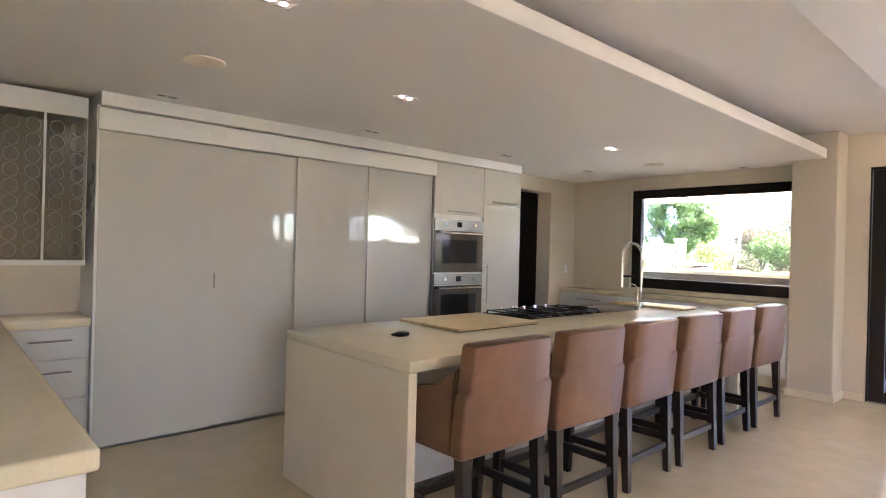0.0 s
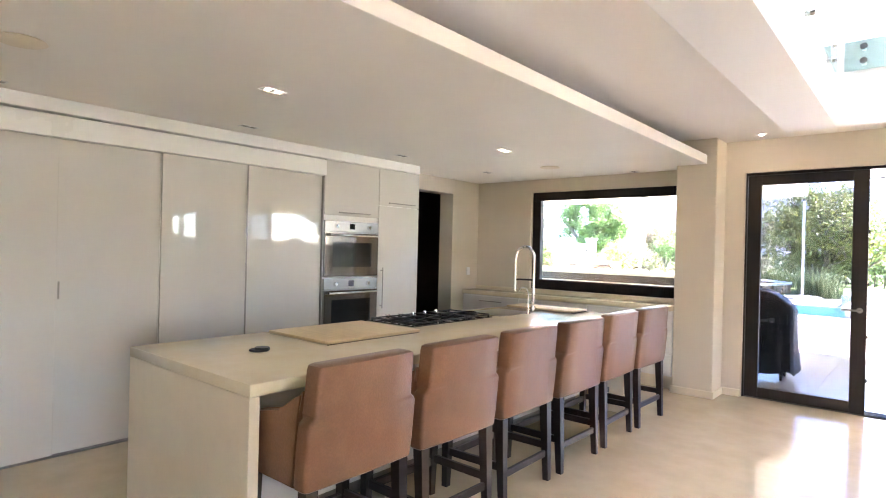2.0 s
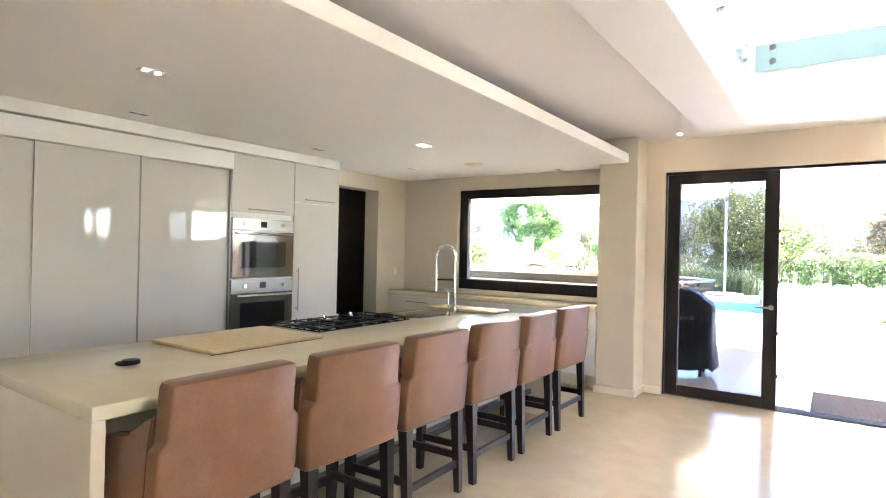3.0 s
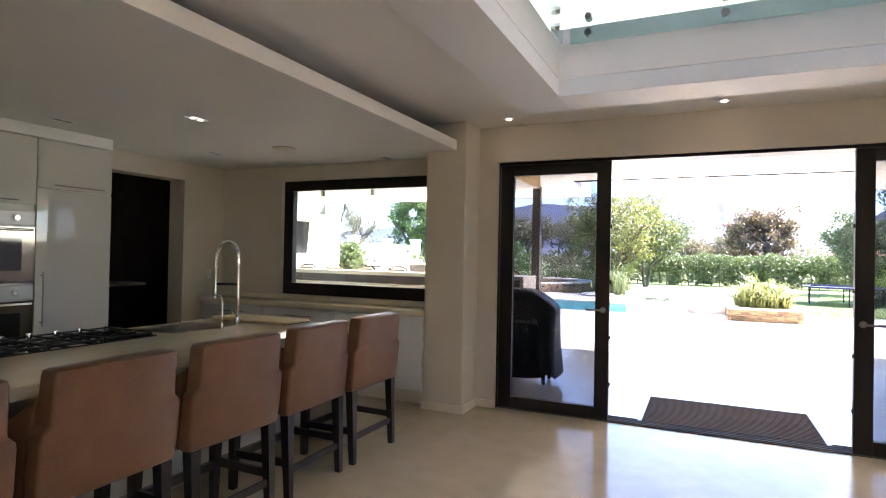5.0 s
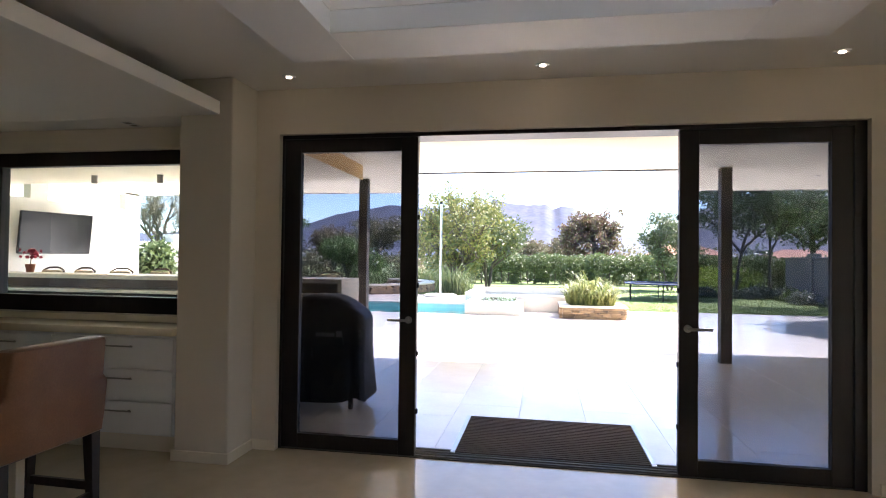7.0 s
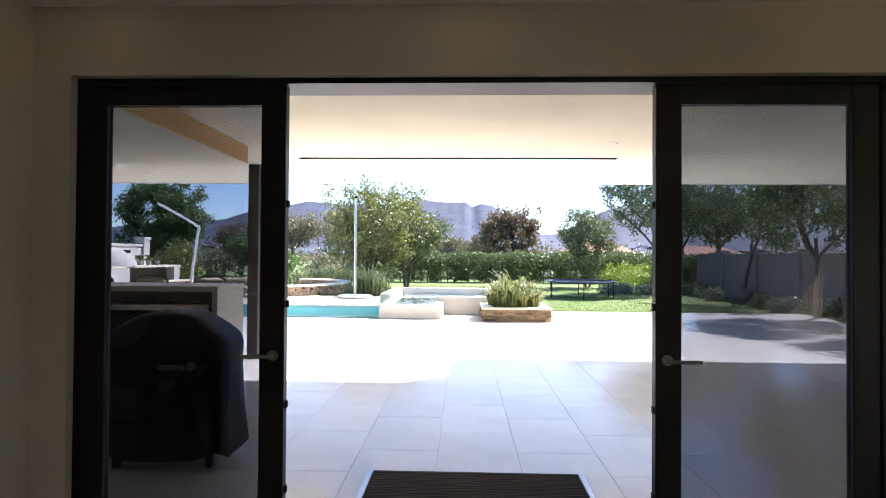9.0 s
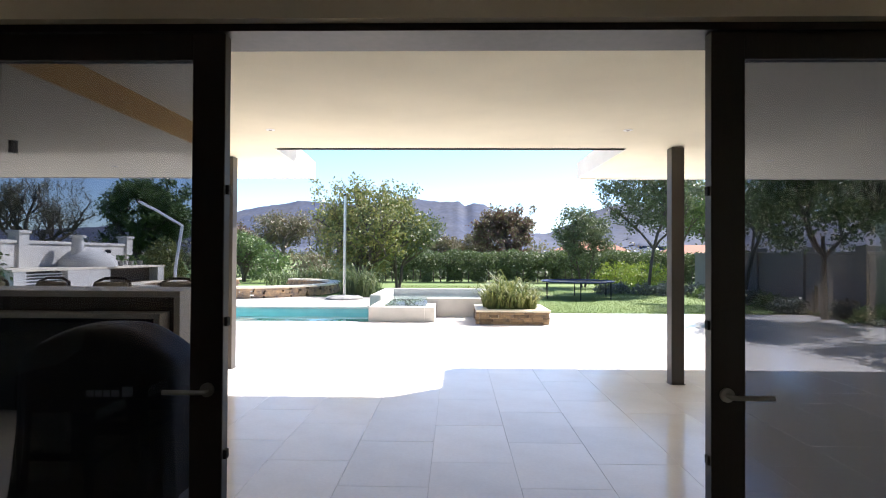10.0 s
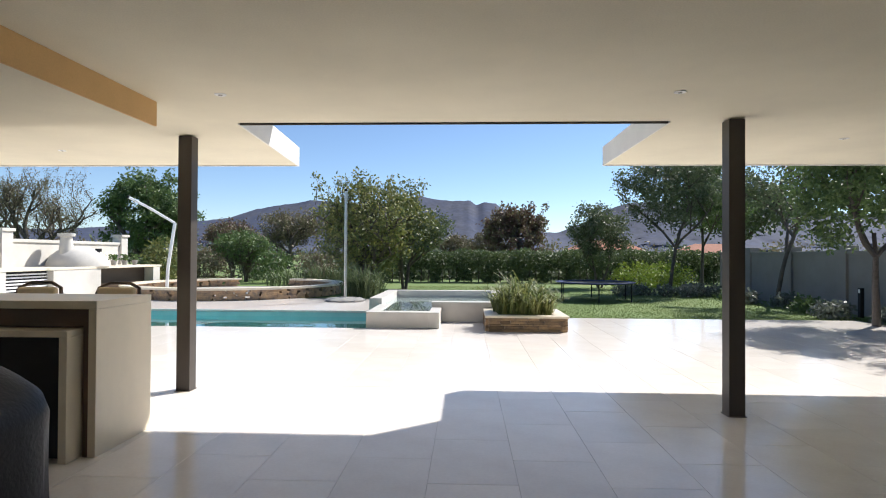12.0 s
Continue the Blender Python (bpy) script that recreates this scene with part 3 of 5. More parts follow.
for y in (-0.32, 0.0, 0.32):
    bm = B()
    for q in (-0.15, 0.0, 0.15):
        box(bm, -0.22, 0.22, y + q - 0.006, y + q + 0.006, 0.022, 0.032)
    for x in (-0.22, -0.075, 0.075, 0.22):
        box(bm, x - 0.006, x + 0.006, y - 0.155, y + 0.155, 0.018, 0.028)
        for q in (-0.15, 0.15):
            box(bm, x - 0.006, x + 0.006, y + q - 0.006, y + q + 0.006, 0.006, 0.026)
    part("grate", bm, IRON, hob, "cast iron pan support")
for k in range(5):
    part("knob", cyl(B(), (-0.225, -0.3 + k * 0.15, 0.008), (-0.225, -0.3 + k * 0.15, 0.04), 0.019, 0.016, 16), CHROME, hob, "", 40)
bm = B()
tube(bm, [(0.1 + 0.09 * math.cos(a), 0.33 + 0.09 * math.sin(a), 0.040) for a in (2 * math.pi * k / 24 for k in range(25))], 0.006, 6)
for a in range(4):
    box(bm, 0.1 - 0.1 * (a % 2), 0.104 + 0.1 * (a % 2), 0.33 - 0.1 * (1 - a % 2), 0.334 + 0.1 * (1 - a % 2), 0.032, 0.040)
part("wok_ring", bm, IRON, hob)


def board(x0, x1, y0, y1, label):
    b = solid("cutting_board", box(B(), x0, x1, y0, y1, 0.915, 0.934, 0.005, 3), WOODB, label, "cutting board", group="boards on the island", smooth=40)
    bm = B()
    for k in range(int((y1 - y0) / 0.02)):
        box(bm, x1 - 0.012, x1 - 0.002, y0 + k * 0.02 + 0.004, y0 + k * 0.02 + 0.012, 0.911, 0.917)
    part("rubber_strip", bm, BLACKM, b)


board(-3.23, -2.62, -4.62, -3.83, "pale wooden cutting board lying beside the hob")
board(-3.24, -2.50, -1.86, -1.56, "pale wooden cutting board covering part of the sink")
sk = thing("sink", "steel undermount sink in the island", "sink", (-3.0, -2.32, 0.911))
part("rim", box(B(), -0.2, 0.2, -0.26, 0.26, 0.0, 0.002), STEEL, sk)
tap = thing("spring_tap", "tall chrome kitchen tap with a spring neck", "tap", (-2.86, -1.97, 0.911))
part("base", cyl(B(), (0, 0, 0), (0, 0, 0.05), 0.026, 0.022, 20), CHROME, tap, "", 40)
part("stem", cyl(B(), (0, 0, 0.05), (0, 0, 0.36), 0.013, seg=14), CHROME, tap, "", 40)
arc = [(0, 0, 0.36), (0, 0, 0.495)] + [(-0.085 + 0.085 * math.cos(a), -0.03 * (1 - math.cos(a)), 0.505 + 0.115 * math.sin(a)) for a in (math.pi * k / 10 for k in range(1, 10))] + [(-0.17, -0.06, 0.495), (-0.17, -0.06, 0.33)]
part("hose", tube(B(), arc, 0.008, 8), CHROME, tap, "", 50)
bm = B()
coil = []
av = [Vector(p) for p in arc]
for i in range(241):
    s = i / 240 * (len(av) - 1.001)
    k = int(s)
    p = av[k].lerp(av[k + 1], s - k)
    dirn = (av[k + 1] - av[k]).normalized()
    u = dirn.cross(Vector((0.33, 0.94, 0.02))).normalized()
    w = u.cross(dirn)
    a = i * 1.35
    coil.append(p + 0.0145 * (u * math.cos(a) + w * math.sin(a)))
part("spring", tube(bm, coil, 0.003, 5), CHROME, tap, "chrome coil spring", 60)
part("spray_head", cyl(B(), (-0.17, -0.06, 0.19), (-0.17, -0.06, 0.33), 0.016, 0.013, 14), CHROME, tap, "", 40)
part("docking_arm", tube(B(), [(0, 0, 0.30), (-0.09, -0.03, 0.30), (-0.168, -0.06, 0.30)], 0.009, 8), BLACKM, tap)
part("lever", tube(B(), [(0, 0.0, 0.06), (0.02, -0.04, 0.075), (0.04, -0.10, 0.11)], 0.007, 8), CHROME, tap)
mt = thing("water_tap", "small chrome drinking water tap", "tap", (-2.76, -2.22, 0.911))
part("base", cyl(B(), (0, 0, 0), (0, 0, 0.035), 0.018, 0.014, 16), CHROME, mt, "", 40)
part("spout", tube(B(), [(0, 0, 0.03), (0, 0, 0.19), (-0.02, 0, 0.23), (-0.06, 0, 0.24), (-0.10, 0, 0.22), (-0.11, 0, 0.19)], 0.006, 8), CHROME, mt, "", 50)
pk = thing("pop_up_socket", "dark round pop-up socket in the worktop", "socket", (-2.74, -4.99, 0.911))
part("ring", lathe(B(), [(0.0501, 0), (0.055, 0.004), (0.05, 0.009), (0.03, 0.010)]), BLACKM, pk, "", 40)
part("lid", cyl(B(), (0.012, 0.01, 0.009), (0.012, 0.01, 0.02), 0.042, 0.038, 24), IRON, pk, "", 40)


# ---------------------------------------------------------------- bar stools
def bar_stool():
    """Faces -x; its back stands to +x. Origin on the floor below the seat's middle."""
    st = thing("bar_stool", "tan leather bar stool with dark wooden legs", "bar stool", group="bar stools along the island")
    # upholstered back: an upper block and a wider lower one that meet in a soft step
    bm = B()
    prof = [(0.505, 0.292), (0.515, 0.302), (0.60, 0.308), (0.76, 0.308), (0.785, 0.304), (0.800, 0.288), (0.812, 0.276), (0.84, 0.274), (0.99, 0.270), (1.008, 0.264), (1.015, 0.252)]
    rings = []
    for z, w in prof:
        lean = 0.215 + (z - 0.56) * 0.085
        inset = 0.012 if z in (0.505, 1.015) else 0.0
        th = 0.11 if z > 0.8 else 0.09
        ring = []
        for u in (-1, -0.985, -0.95, -0.5, 0, 0.5, 0.95, 0.985, 1):
            edge = {1: 0.018, 0.985: 0.006}.get(abs(u), 0.0)
            ring.append(bm.verts.new((lean + 0.035 - 0.008 * u * u - edge - inset, u * w, z)))
        for u in (1, 0.95, 0.5, 0, -0.5, -0.95, -1):
            ring.append(bm.verts.new((lean - th + 0.035 + 0.012 * (abs(u) == 1) + inset, u * w, z)))
        rings.append(ring)
    n = len(rings[0])
    for a, b in zip(rings, rings[1:]):
        for k in range(n):
            bm.faces.new((a[k], a[(k + 1) % n], b[(k + 1) % n], b[k]))
    bm.faces.new(rings[0][::-1]), bm.faces.new(rings[-1])
    part("backrest", bm, LEATHER, st, "worn tan leather backrest", 40)
    for s in (-1, 1):
        bm = B()
        side = [(0.16, 0.51), (0.17, 0.80), (0.15, 0.90), (0.12, 0.86), (0.04, 0.795), (-0.15, 0.765), (-0.23, 0.74), (-0.235, 0.55), (-0.2, 0.51)]
        lo = [bm.verts.new((x, s * 0.225, z)) for x, z in side]
        hi = [bm.verts.new((x, s * (0.304 if z < 0.82 else 0.266), z)) for x, z in side]
        bm.faces.new(lo), bm.faces.new(hi[::-1])
        for k in range(len(side)):
            bm.faces.new((lo[k], lo[(k + 1) % len(side)], hi[(k + 1) % len(side)], hi[k]))
        bmesh.ops.bevel(bm, geom=list(bm.edges), offset=0.010, segments=2, affect="EDGES")
        part("arm", bm, LEATHER, st, "sloping leather arm", 50)
    part("seat", box(B(), -0.23, 0.16, -0.224, 0.224, 0.53, 0.68, 0.02, 3), LEATHER, st, "", 60)
    part("seat_pad", box(B(), -0.21, 0.13, -0.21, 0.21, 0.68, 0.72, 0.014, 3), SEATDARK, st, "dark seat cushion", 60)
    for x in (-0.19, 0.20):
        for y in (-0.26, 0.26):
            bm = box(B(), x - 0.029, x + 0.029, y - 0.029, y + 0.029, 0, 0.53)
            for v in bm.verts:
                if v.co.z < 0.1:
                    v.co.x = x + (v.co.x - x) * 0.66 + (0.025 if x > 0 else -0.01)
                    v.co.y = y + (v.co.y - y) * 0.66
            part("leg", bm, WENGE, st)
    for y in (-0.26, 0.26):
        part("stretcher", box(B(), -0.17, 0.19, y - 0.012, y + 0.012, 0.20, 0.245, 0.003), WENGE, st)
    part("stretcher", box(B(), 0.20, 0.224, -0.24, 0.24, 0.155, 0.195, 0.003), WENGE, st)
    part("footrest", box(B(), -0.205, -0.18, -0.24, 0.24, 0.18, 0.225, 0.003), WENGE, st)
    return st


first = bar_stool()
first.matrix_basis = pose(-2.065, -5.045, 0, 0, 0, 0.5)
for k in range(1, 6):
    copy_thing(first, pose(-2.07 + 0.008 * (k % 2), -5.045 + 0.681 * k, 0, 0, 0, (0, -1.0, 1.0, -0.5, 1.2, -1.0)[k]))


# ---------------------------------------------------------------- ceiling lamps and speakers
def twin_downlight(x, y, z, lit):
    d = thing("downlight", "square twin downlight set in the ceiling, " + ("lit" if lit else "off"), "downlight", (x, y, z), group="kitchen downlights", turn=4)
    bm = B()
    for b in ((-0.038, 0.038, -0.076, -0.069), (-0.038, 0.038, 0.069, 0.076), (-0.038, -0.031, -0.069, 0.069), (0.031, 0.038, -0.069, 0.069), (-0.031, 0.031, -0.005, 0.005)):
        box(bm, *b, -0.004, 0.0)
    part("trim", bm, CONC if lit else WHITEM, d)
    part("well", box(B(), -0.031, 0.031, -0.069, 0.069, -0.0015, 0.0), CONC if lit else STEEL, d)
    for s in (-1, 1):
        part("lamp", cyl(B(), (0, s * 0.036, -0.003), (0, s * 0.036, 0.0), 0.015, seg=20), WARM if lit else CONC, d)


for x, y, lit in ((-3.1, -4.715, 1), (-3.09, -2.19, 1), (-2.31, -6.02, 1), (-4.32, -5.87, 0), (-4.21, -4.22, 0), (-4.15, -2.51, 0), (-4.13, -1.03, 0), (-2.6, -0.22, 0)):
    twin_downlight(x, y, 2.445, lit)
for x, y in ((-3.34, -5.95), (-3.26, -1.02)):
    sp = thing("ceiling_speaker", "round cream ceiling speaker grille", "speaker", (x, y, 2.445))
    part("grille", lathe(B(), [(0.108, 0), (0.112, -0.006), (0.10, -0.011), (0.02, -0.012)], 32), STONEM, sp, "", 40)


def round_downlight(x, y, z, mat, label):
    d = thing("downlight", label, "downlight", (x, y, z), group="round downlights")
    part("trim", lathe(B(), [(0.030, -0.002), (0.048, -0.001), (0.046, -0.006), (0.032, -0.006)], 24), WHITEM, d, "", 40)
    part("lamp", cyl(B(), (0, 0, -0.0095), (0, 0, -0.0065), 0.017, seg=20), mat, d)


for x in (-1.26, 0.49, 2.24):
    round_downlight(x, -0.35, 2.71, WARM, "small round lit downlight above the sliding doors")

# glass balustrade round the void
bal = thing("glass_balustrade", "green-tinted frameless glass balustrade round the void", "balustrade", (0, 0, 0))
part("pane", box(B(), -0.50, 1.42, -1.355, -1.343, 2.935, 3.85), GREENG, bal)
part("pane", box(B(), -0.557, -0.545, -5.55, -1.38, 2.935, 3.85), GREENG, bal)
part("pane", box(B(), 1.465, 1.477, -5.55, -1.38, 2.935, 3.85), GREENG, bal)
for x in (-0.38, 0.46, 1.3):
    for z in (3.0, 3.11):
        part("standoff", cyl(B(), (x, -1.308, z), (x, -1.365, z), 0.025, seg=16), CHROME, bal, "", 40)
for y in (-1.52, -2.6, -4.0, -5.3):
    for z in (3.0, 3.11):
        part("standoff", cyl(B(), (-0.592, y, z), (-0.53, y, z), 0.025, seg=16), CHROME, bal, "", 40)

# ---------------------------------------------------------------- patio
bm = B()
prism(bm, [(-14, 0.13), (-2.06, 0.13), (-2.06, 0.31), (-1.74, 0.31), (-1.74, 4.76), (-1.93, 7.4), (-14, 7.4)], 2.81, 3.05)
box(bm, -1.74, 2.52, 0.245, 4.76, 2.81, 3.05), box(bm, 2.52, 14, 0.245, 7.4, 2.81, 3.05)
solid("patio_ceiling", bm, SOFFIT, "cream plastered patio roof with a notch cut into its front edge", "ceiling", kind="structure")
bm = B()
prism(bm, [(-1.738, 4.76), (-1.718, 4.76), (-1.908, 7.42), (-1.928, 7.42)], 2.795, 3.07)
box(bm, -14, -1.93, 7.402, 7.422, 2.795, 3.07), box(bm, 2.52, 14, 7.402, 7.422, 2.795, 3.07), box(bm, 2.50, 2.518, 4.76, 7.422, 2.795, 3.07)
solid("fascia", bm, PLASTER, "white fascia along the patio roof edge", "fascia", kind="structure")
structure("drip_edge", [(-1.72, 2.50, 4.76, 4.775, 2.79, 2.83)], COLUMN, "thin dark drip edge of the patio roof notch")
structure("patio_bulkhead", [(-8.5, -2.14, 0.31, 3.96, 2.60, 2.808)], SOFFIT, "dropped bulkhead below the patio ceiling")
# warm light bounced onto this face is put into the ochre colour
structure("bulkhead_face", [(-2.14, -2.12, 0.31, 3.962, 2.598, 2.808)], OCHRE, "ochre face of the dropped bulkhead, warm bounced light put into its colour")
for x, y in ((-2.54, 5.36), (3.09, 4.70)):
    c = thing("patio_column", "slim dark bronze steel column of the patio roof", "column", (x, y, 0), group="patio columns")
    part("shaft", box(B(), -0.075, 0.075, -0.075, 0.075, 0, 2.80, 0.004), COLUMN, c)
    part("base_plate", box(B(), -0.085, 0.085, -0.085, 0.085, 0, 0.008), COLUMN, c)
for x, y in ((-1.47, 3.75), (2.24, 3.76), (4.7, 5.6), (-4.6, 6.2)):
    round_downlight(x, y, 2.81, CONC, "small round unlit downlight in the patio ceiling")
for x, y, z in ((-3.84, 3.3, 2.6), (-4.92, 3.25, 2.6), (-5.95, 3.2, 2.6)):
    s = thing("spot_lamp", "small grey cylinder spot lamp under the bulkhead", "spot lamp", (x, y, z), group="cylinder spots")
    part("body", cyl(B(), (0, 0, -0.12), (0, 0, -0.005), 0.04, seg=18), CONC, s, "", 40)
    part("mount", cyl(B(), (0, 0, -0.005), (0, 0, 0), 0.05, seg=18), CONC, s, "", 40)
structure("wall_tv", [(-8.65, -8.5, 0.30, 7.4, 0, 2.44), (-8.65, -8.5, 0.30, 3.98, 2.44, 2.808), (-8.65, -8.5, 4.62, 4.98, 2.44, 2.808), (-8.65, -8.5, 6.95, 7.4, 2.44, 2.808), (-8.65, -8.5, 3.98, 7.4, 2.78, 2.808)],
          PLASTER, "white plastered side wall of the patio with high slots")
tv = thing("television", "large dark flat television on a wall bracket", "television", (-8.24, 4.9, 1.83))
part("screen", box(B(), -0.03, 0.03, -0.66, 0.66, -0.375, 0.375, 0.006), DARKTV, tv)
part("bracket", box(B(), -0.25, -0.03, -0.14, 0.14, -0.1, 0.1), BLACKM, tv)
tv.matrix_basis = pose(-8.22, 4.9, 1.82, 0, 6, -10)

# doormat
dm = thing("door_mat", "brown ribbed door mat with aluminium edges", "door mat", (0.57, 0.64, 0.002))
part("backing", box(B(), -0.70, 0.70, -0.50, 0.50, 0, 0.006), MATM, dm)
bm = B()
for k in range(24):
    box(bm, -0.695, 0.695, -0.495 + k * 0.0413, -0.468 + k * 0.0413, 0.006, 0.016)
part("rib", bm, MATM, dm)
for x in (-0.735, 0.70):
    part("edge", box(B(), x, x + 0.035, -0.50, 0.50, 0, 0.014, 0.003), ALU, dm)

# outdoor bar
bar = thing("outdoor_bar", "cream stone outdoor bar with brown inner lining", "bar counter", (-2.17, 3.27, 0))
part("top", box(B(), -6.3, 0, 0.0, 0.73, 1.09, 1.15, 0.004), STONEM, bar)
part("waterfall_end", box(B(), -0.06, 0, 0.0, 0.73, 0, 1.089, 0.003), STONEM, bar)
part("lining", box(B(), -6.3, -0.062, 0.01, 0.08, 0.955, 1.089), BROWN, bar)
part("lining", box(B(), -0.10, -0.062, 0.005, 0.10, 0, 1.0), BROWN, bar)
part("back_panel", box(B(), -6.3, -0.10, 0.30, 0.36, 0, 1.089), BROWN, bar)
part("inner_top", box(B(), -6.25, -0.12, -0.14, 0.29, 0.90, 0.945, 0.003), STONEM, bar)
part("inner_end", box(B(), -0.18, -0.12, -0.14, 0.29, 0, 0.899, 0.003), STONEM, bar)
# solid black block stands for the shade in the bar's open inside
part("recess_shade_block", box(B(), -6.25, -0.19, -0.11, 0.25, 0.03, 0.89), BLACKM, bar)

# covered barbecue
bq = thing("covered_barbecue", "barbecue under a black vinyl cover with sagging shelves", "barbecue", (-1.62, 1.31, 0), turn=3)
bm = B()
NU, NV = 48, 22
grid = []
for i in range(NV):
    v = i / (NV - 1)
    row = []
    for k in range(NU):
        t = 2 * math.pi * k / NU
        cx, sx = math.cos(t), math.sin(t)
        ux, uy = math.copysign(abs(cx) ** 0.45, cx), math.copysign(abs(sx) ** 0.45, sx)
        if v < 0.5:
            # lid: a hump over the bowl that falls to the side shelves
            f = v / 0.5
            x, y = 0.46 * f * ux, 0.26 * f * uy
            z = 0.91 + 0.18 * max(0.0, 1 - (abs(x) / 0.44) ** 2.4) * (1 - 0.45 * f ** 4) - 0.03 * f ** 6 + 0.012 * noise.noise(Vector((x * 7, y * 7, 2)))
        else:
            f = (v - 0.5) / 0.5
            fold = 1 + f * (0.035 * math.sin(9 * t + 1) + 0.03 * math.sin(14 * t)) - 0.03 * math.sin(math.pi * f)
            x, y = (0.46 + 0.02 * f) * ux * fold, (0.26 + 0.02 * f) * uy * fold
            z = 0.88 - 0.78 * f + 0.025 * math.sin(5 * t) * f
        row.append(bm.verts.new((x, y, z)))
    grid.append(row)
for a, b in zip(grid[1:], grid[2:]):
    for k in range(NU):
        bm.faces.new((a[k], a[(k + 1) % NU], b[(k + 1) % NU], b[k]))
hub = bm.verts.new((0, 0, 1.09))
for k in range(NU):
    bm.faces.new((hub, grid[1][k], grid[1][(k + 1) % NU]))
for q in grid[0]:
    bm.verts.remove(q)
part("cover", bm, COVER, bq, "", 50)
for x in (-0.32, 0.32):
    for y in (-0.17, 0.17):
        part("leg", box(B(), x - 0.02, x + 0.02, y - 0.02, y + 0.02, 0.05, 0.40), BLACKM, bq)
        part("wheel", cyl(B(), (x - 0.015, y, 0.04), (x + 0.015, y, 0.04), 0.04, seg=18), BLACKM, bq)
for k, (x, w) in enumerate(((0.0, 0.04), (0.05, 0.035), (0.095, 0.035), (0.14, 0.04), (0.20, 0.055))):
    part("printed_mark", box(B(), x, x + w, -0.272, -0.264, 0.70, 0.735 + 0.02 * (k == 4)), CONC, bq, "faded grey printed mark")


def patio_chair():
    c = thing("patio_chair", "woven-framed bar chair with a cream cushion", "chair", group="chairs behind the outdoor bar")
    part("seat", box(B(), -0.22, 0.22, -0.22, 0.22, 0.68, 0.74, 0.02), CUSH, c)
    bm = B()
    tube(bm, [(-0.25, -0.15, 0.72), (-0.25, 0.18, 0.98), (-0.2, 0.24, 1.16), (-0.1, 0.26, 1.21), (0.1, 0.26, 1.21), (0.2, 0.24, 1.16), (0.25, 0.18, 0.98), (0.25, -0.15, 0.72)], 0.018, 8)
    part("frame", bm, BROWN, c, "dark bent frame", 60)
    part("cushion", box(B(), -0.19, 0.19, 0.17, 0.235, 0.78, 1.17, 0.03, 3), CUSH, c, "", 60)
    for x in (-0.2, 0.2):
        for y in (-0.2, 0.2):
            part("leg", cyl(B(), (x, y, 0), (x, y, 0.69), 0.014, 0.018, 10), BROWN, c)
    return c


pc1 = patio_chair()
pc1.matrix_basis = pose(-2.87, 4.42, 0)
for x, a in ((-3.64, 4), (-4.4, -5), (-5.15, 3), (-5.9, -3), (-6.63, 5), (-7.38, -4), (-8.0, 2)):
    copy_thing(pc1, pose(x, 4.40, 0, 0, 0, a))
fl = thing("potted_flower", "red flowers in a small terracotta pot", "flower pot", (-7.5, 3.68, 1.152))
part("pot", lathe(B(), [(0.05, 0), (0.07, 0.12), (0.075, 0.13), (0.06, 0.125)], 20), TERRA, fl, "", 40)
bm = B()
rnd = random.Random(4)
for k in range(60):
    p = Vector((rnd.gauss(0, 0.07), rnd.gauss(0, 0.07), 0.22 + rnd.random() * 0.14))
    bmesh.ops.create_grid(bm, x_segments=1, y_segments=1, size=0.02, matrix=Matrix.Translation(p) @ Euler((rnd.random() * 6, rnd.random() * 6, 0)).to_matrix().to_4x4())
part("flower", bm, RED, fl)
part("stem", tube(B(), [(0, 0, 0.1), (0.01, 0, 0.2), (0.02, 0.01, 0.28)], 0.006, 6), BROWN, fl)

# ---------------------------------------------------------------- garden: ground, pool, spa
POOL = (-13.0, -1.52, 10.75, 14.0)
bm = B()
xs = [-2500, -300, -60, -13.0, -1.52, 12, 60, 300, 2500]
ys = [-2500, -300, -60, -12, 10.75, 14.0, 60, 300, 2500]
grid = {(i, j): bm.verts.new((x, y, -0.035)) for i, x in enumerate(xs) for j, y in enumerate(ys)}
for i in range(len(xs) - 1):
    for j in range(len(ys) - 1):
        if (xs[i], ys[j]) == (POOL[0], POOL[2]):
            continue
        bm.faces.new((grid[i, j], grid[i + 1, j], grid[i + 1, j + 1], grid[i, j + 1]))
solid("ground", bm, LAWN, "mown lawn fading into dry country", "ground", kind="structure")
x0, x1, y0, y1 = POOL
structure("pool_basin", [(x0 - .15, x0, y0, y1, -1.6, -0.02), (x1, x1 + .15, y0, y1, -1.6, -0.02), (x0, x1, y0 - .15, y0, -1.6, -0.02), (x0, x1, y1, y1 + .15, -1.6, -0.02), (x0, x1, y0, y1, -1.7, -1.6)],
          POOLT, "turquoise mosaic pool basin")
bm = B()
n = 60
vs = [[bm.verts.new((x0 + (x1 - x0) * i / n, y0 + (y1 - y0) * j / 20, -0.14 + 0.006 * noise.noise(Vector((i * 0.9, j * 0.7, 0))))) for j in range(21)] for i in range(n + 1)]
for i in range(n):
    for j in range(20):
        bm.faces.new((vs[i][j], vs[i + 1][j], vs[i + 1][j + 1], vs[i][j + 1]))
w = solid("pool_water", bm, WATER, "clear turquoise pool water with light ripples", "water", kind="structure", smooth=60)
w.visible_shadow = False
# paving: bed and far paving
structure("pavement", [(-14, 12, 0.22, 10.75, -0.03, -0.005), (-1.5, 3.1, 10.75, 13.0, -0.03, -0.005), (3.1, 9.8, 10.75, 13.0, -0.03, -0.005), (-14, -1.7, 14.0, 18.4, -0.03, -0.005)], JOINT, "grouted bed of the pale paving")
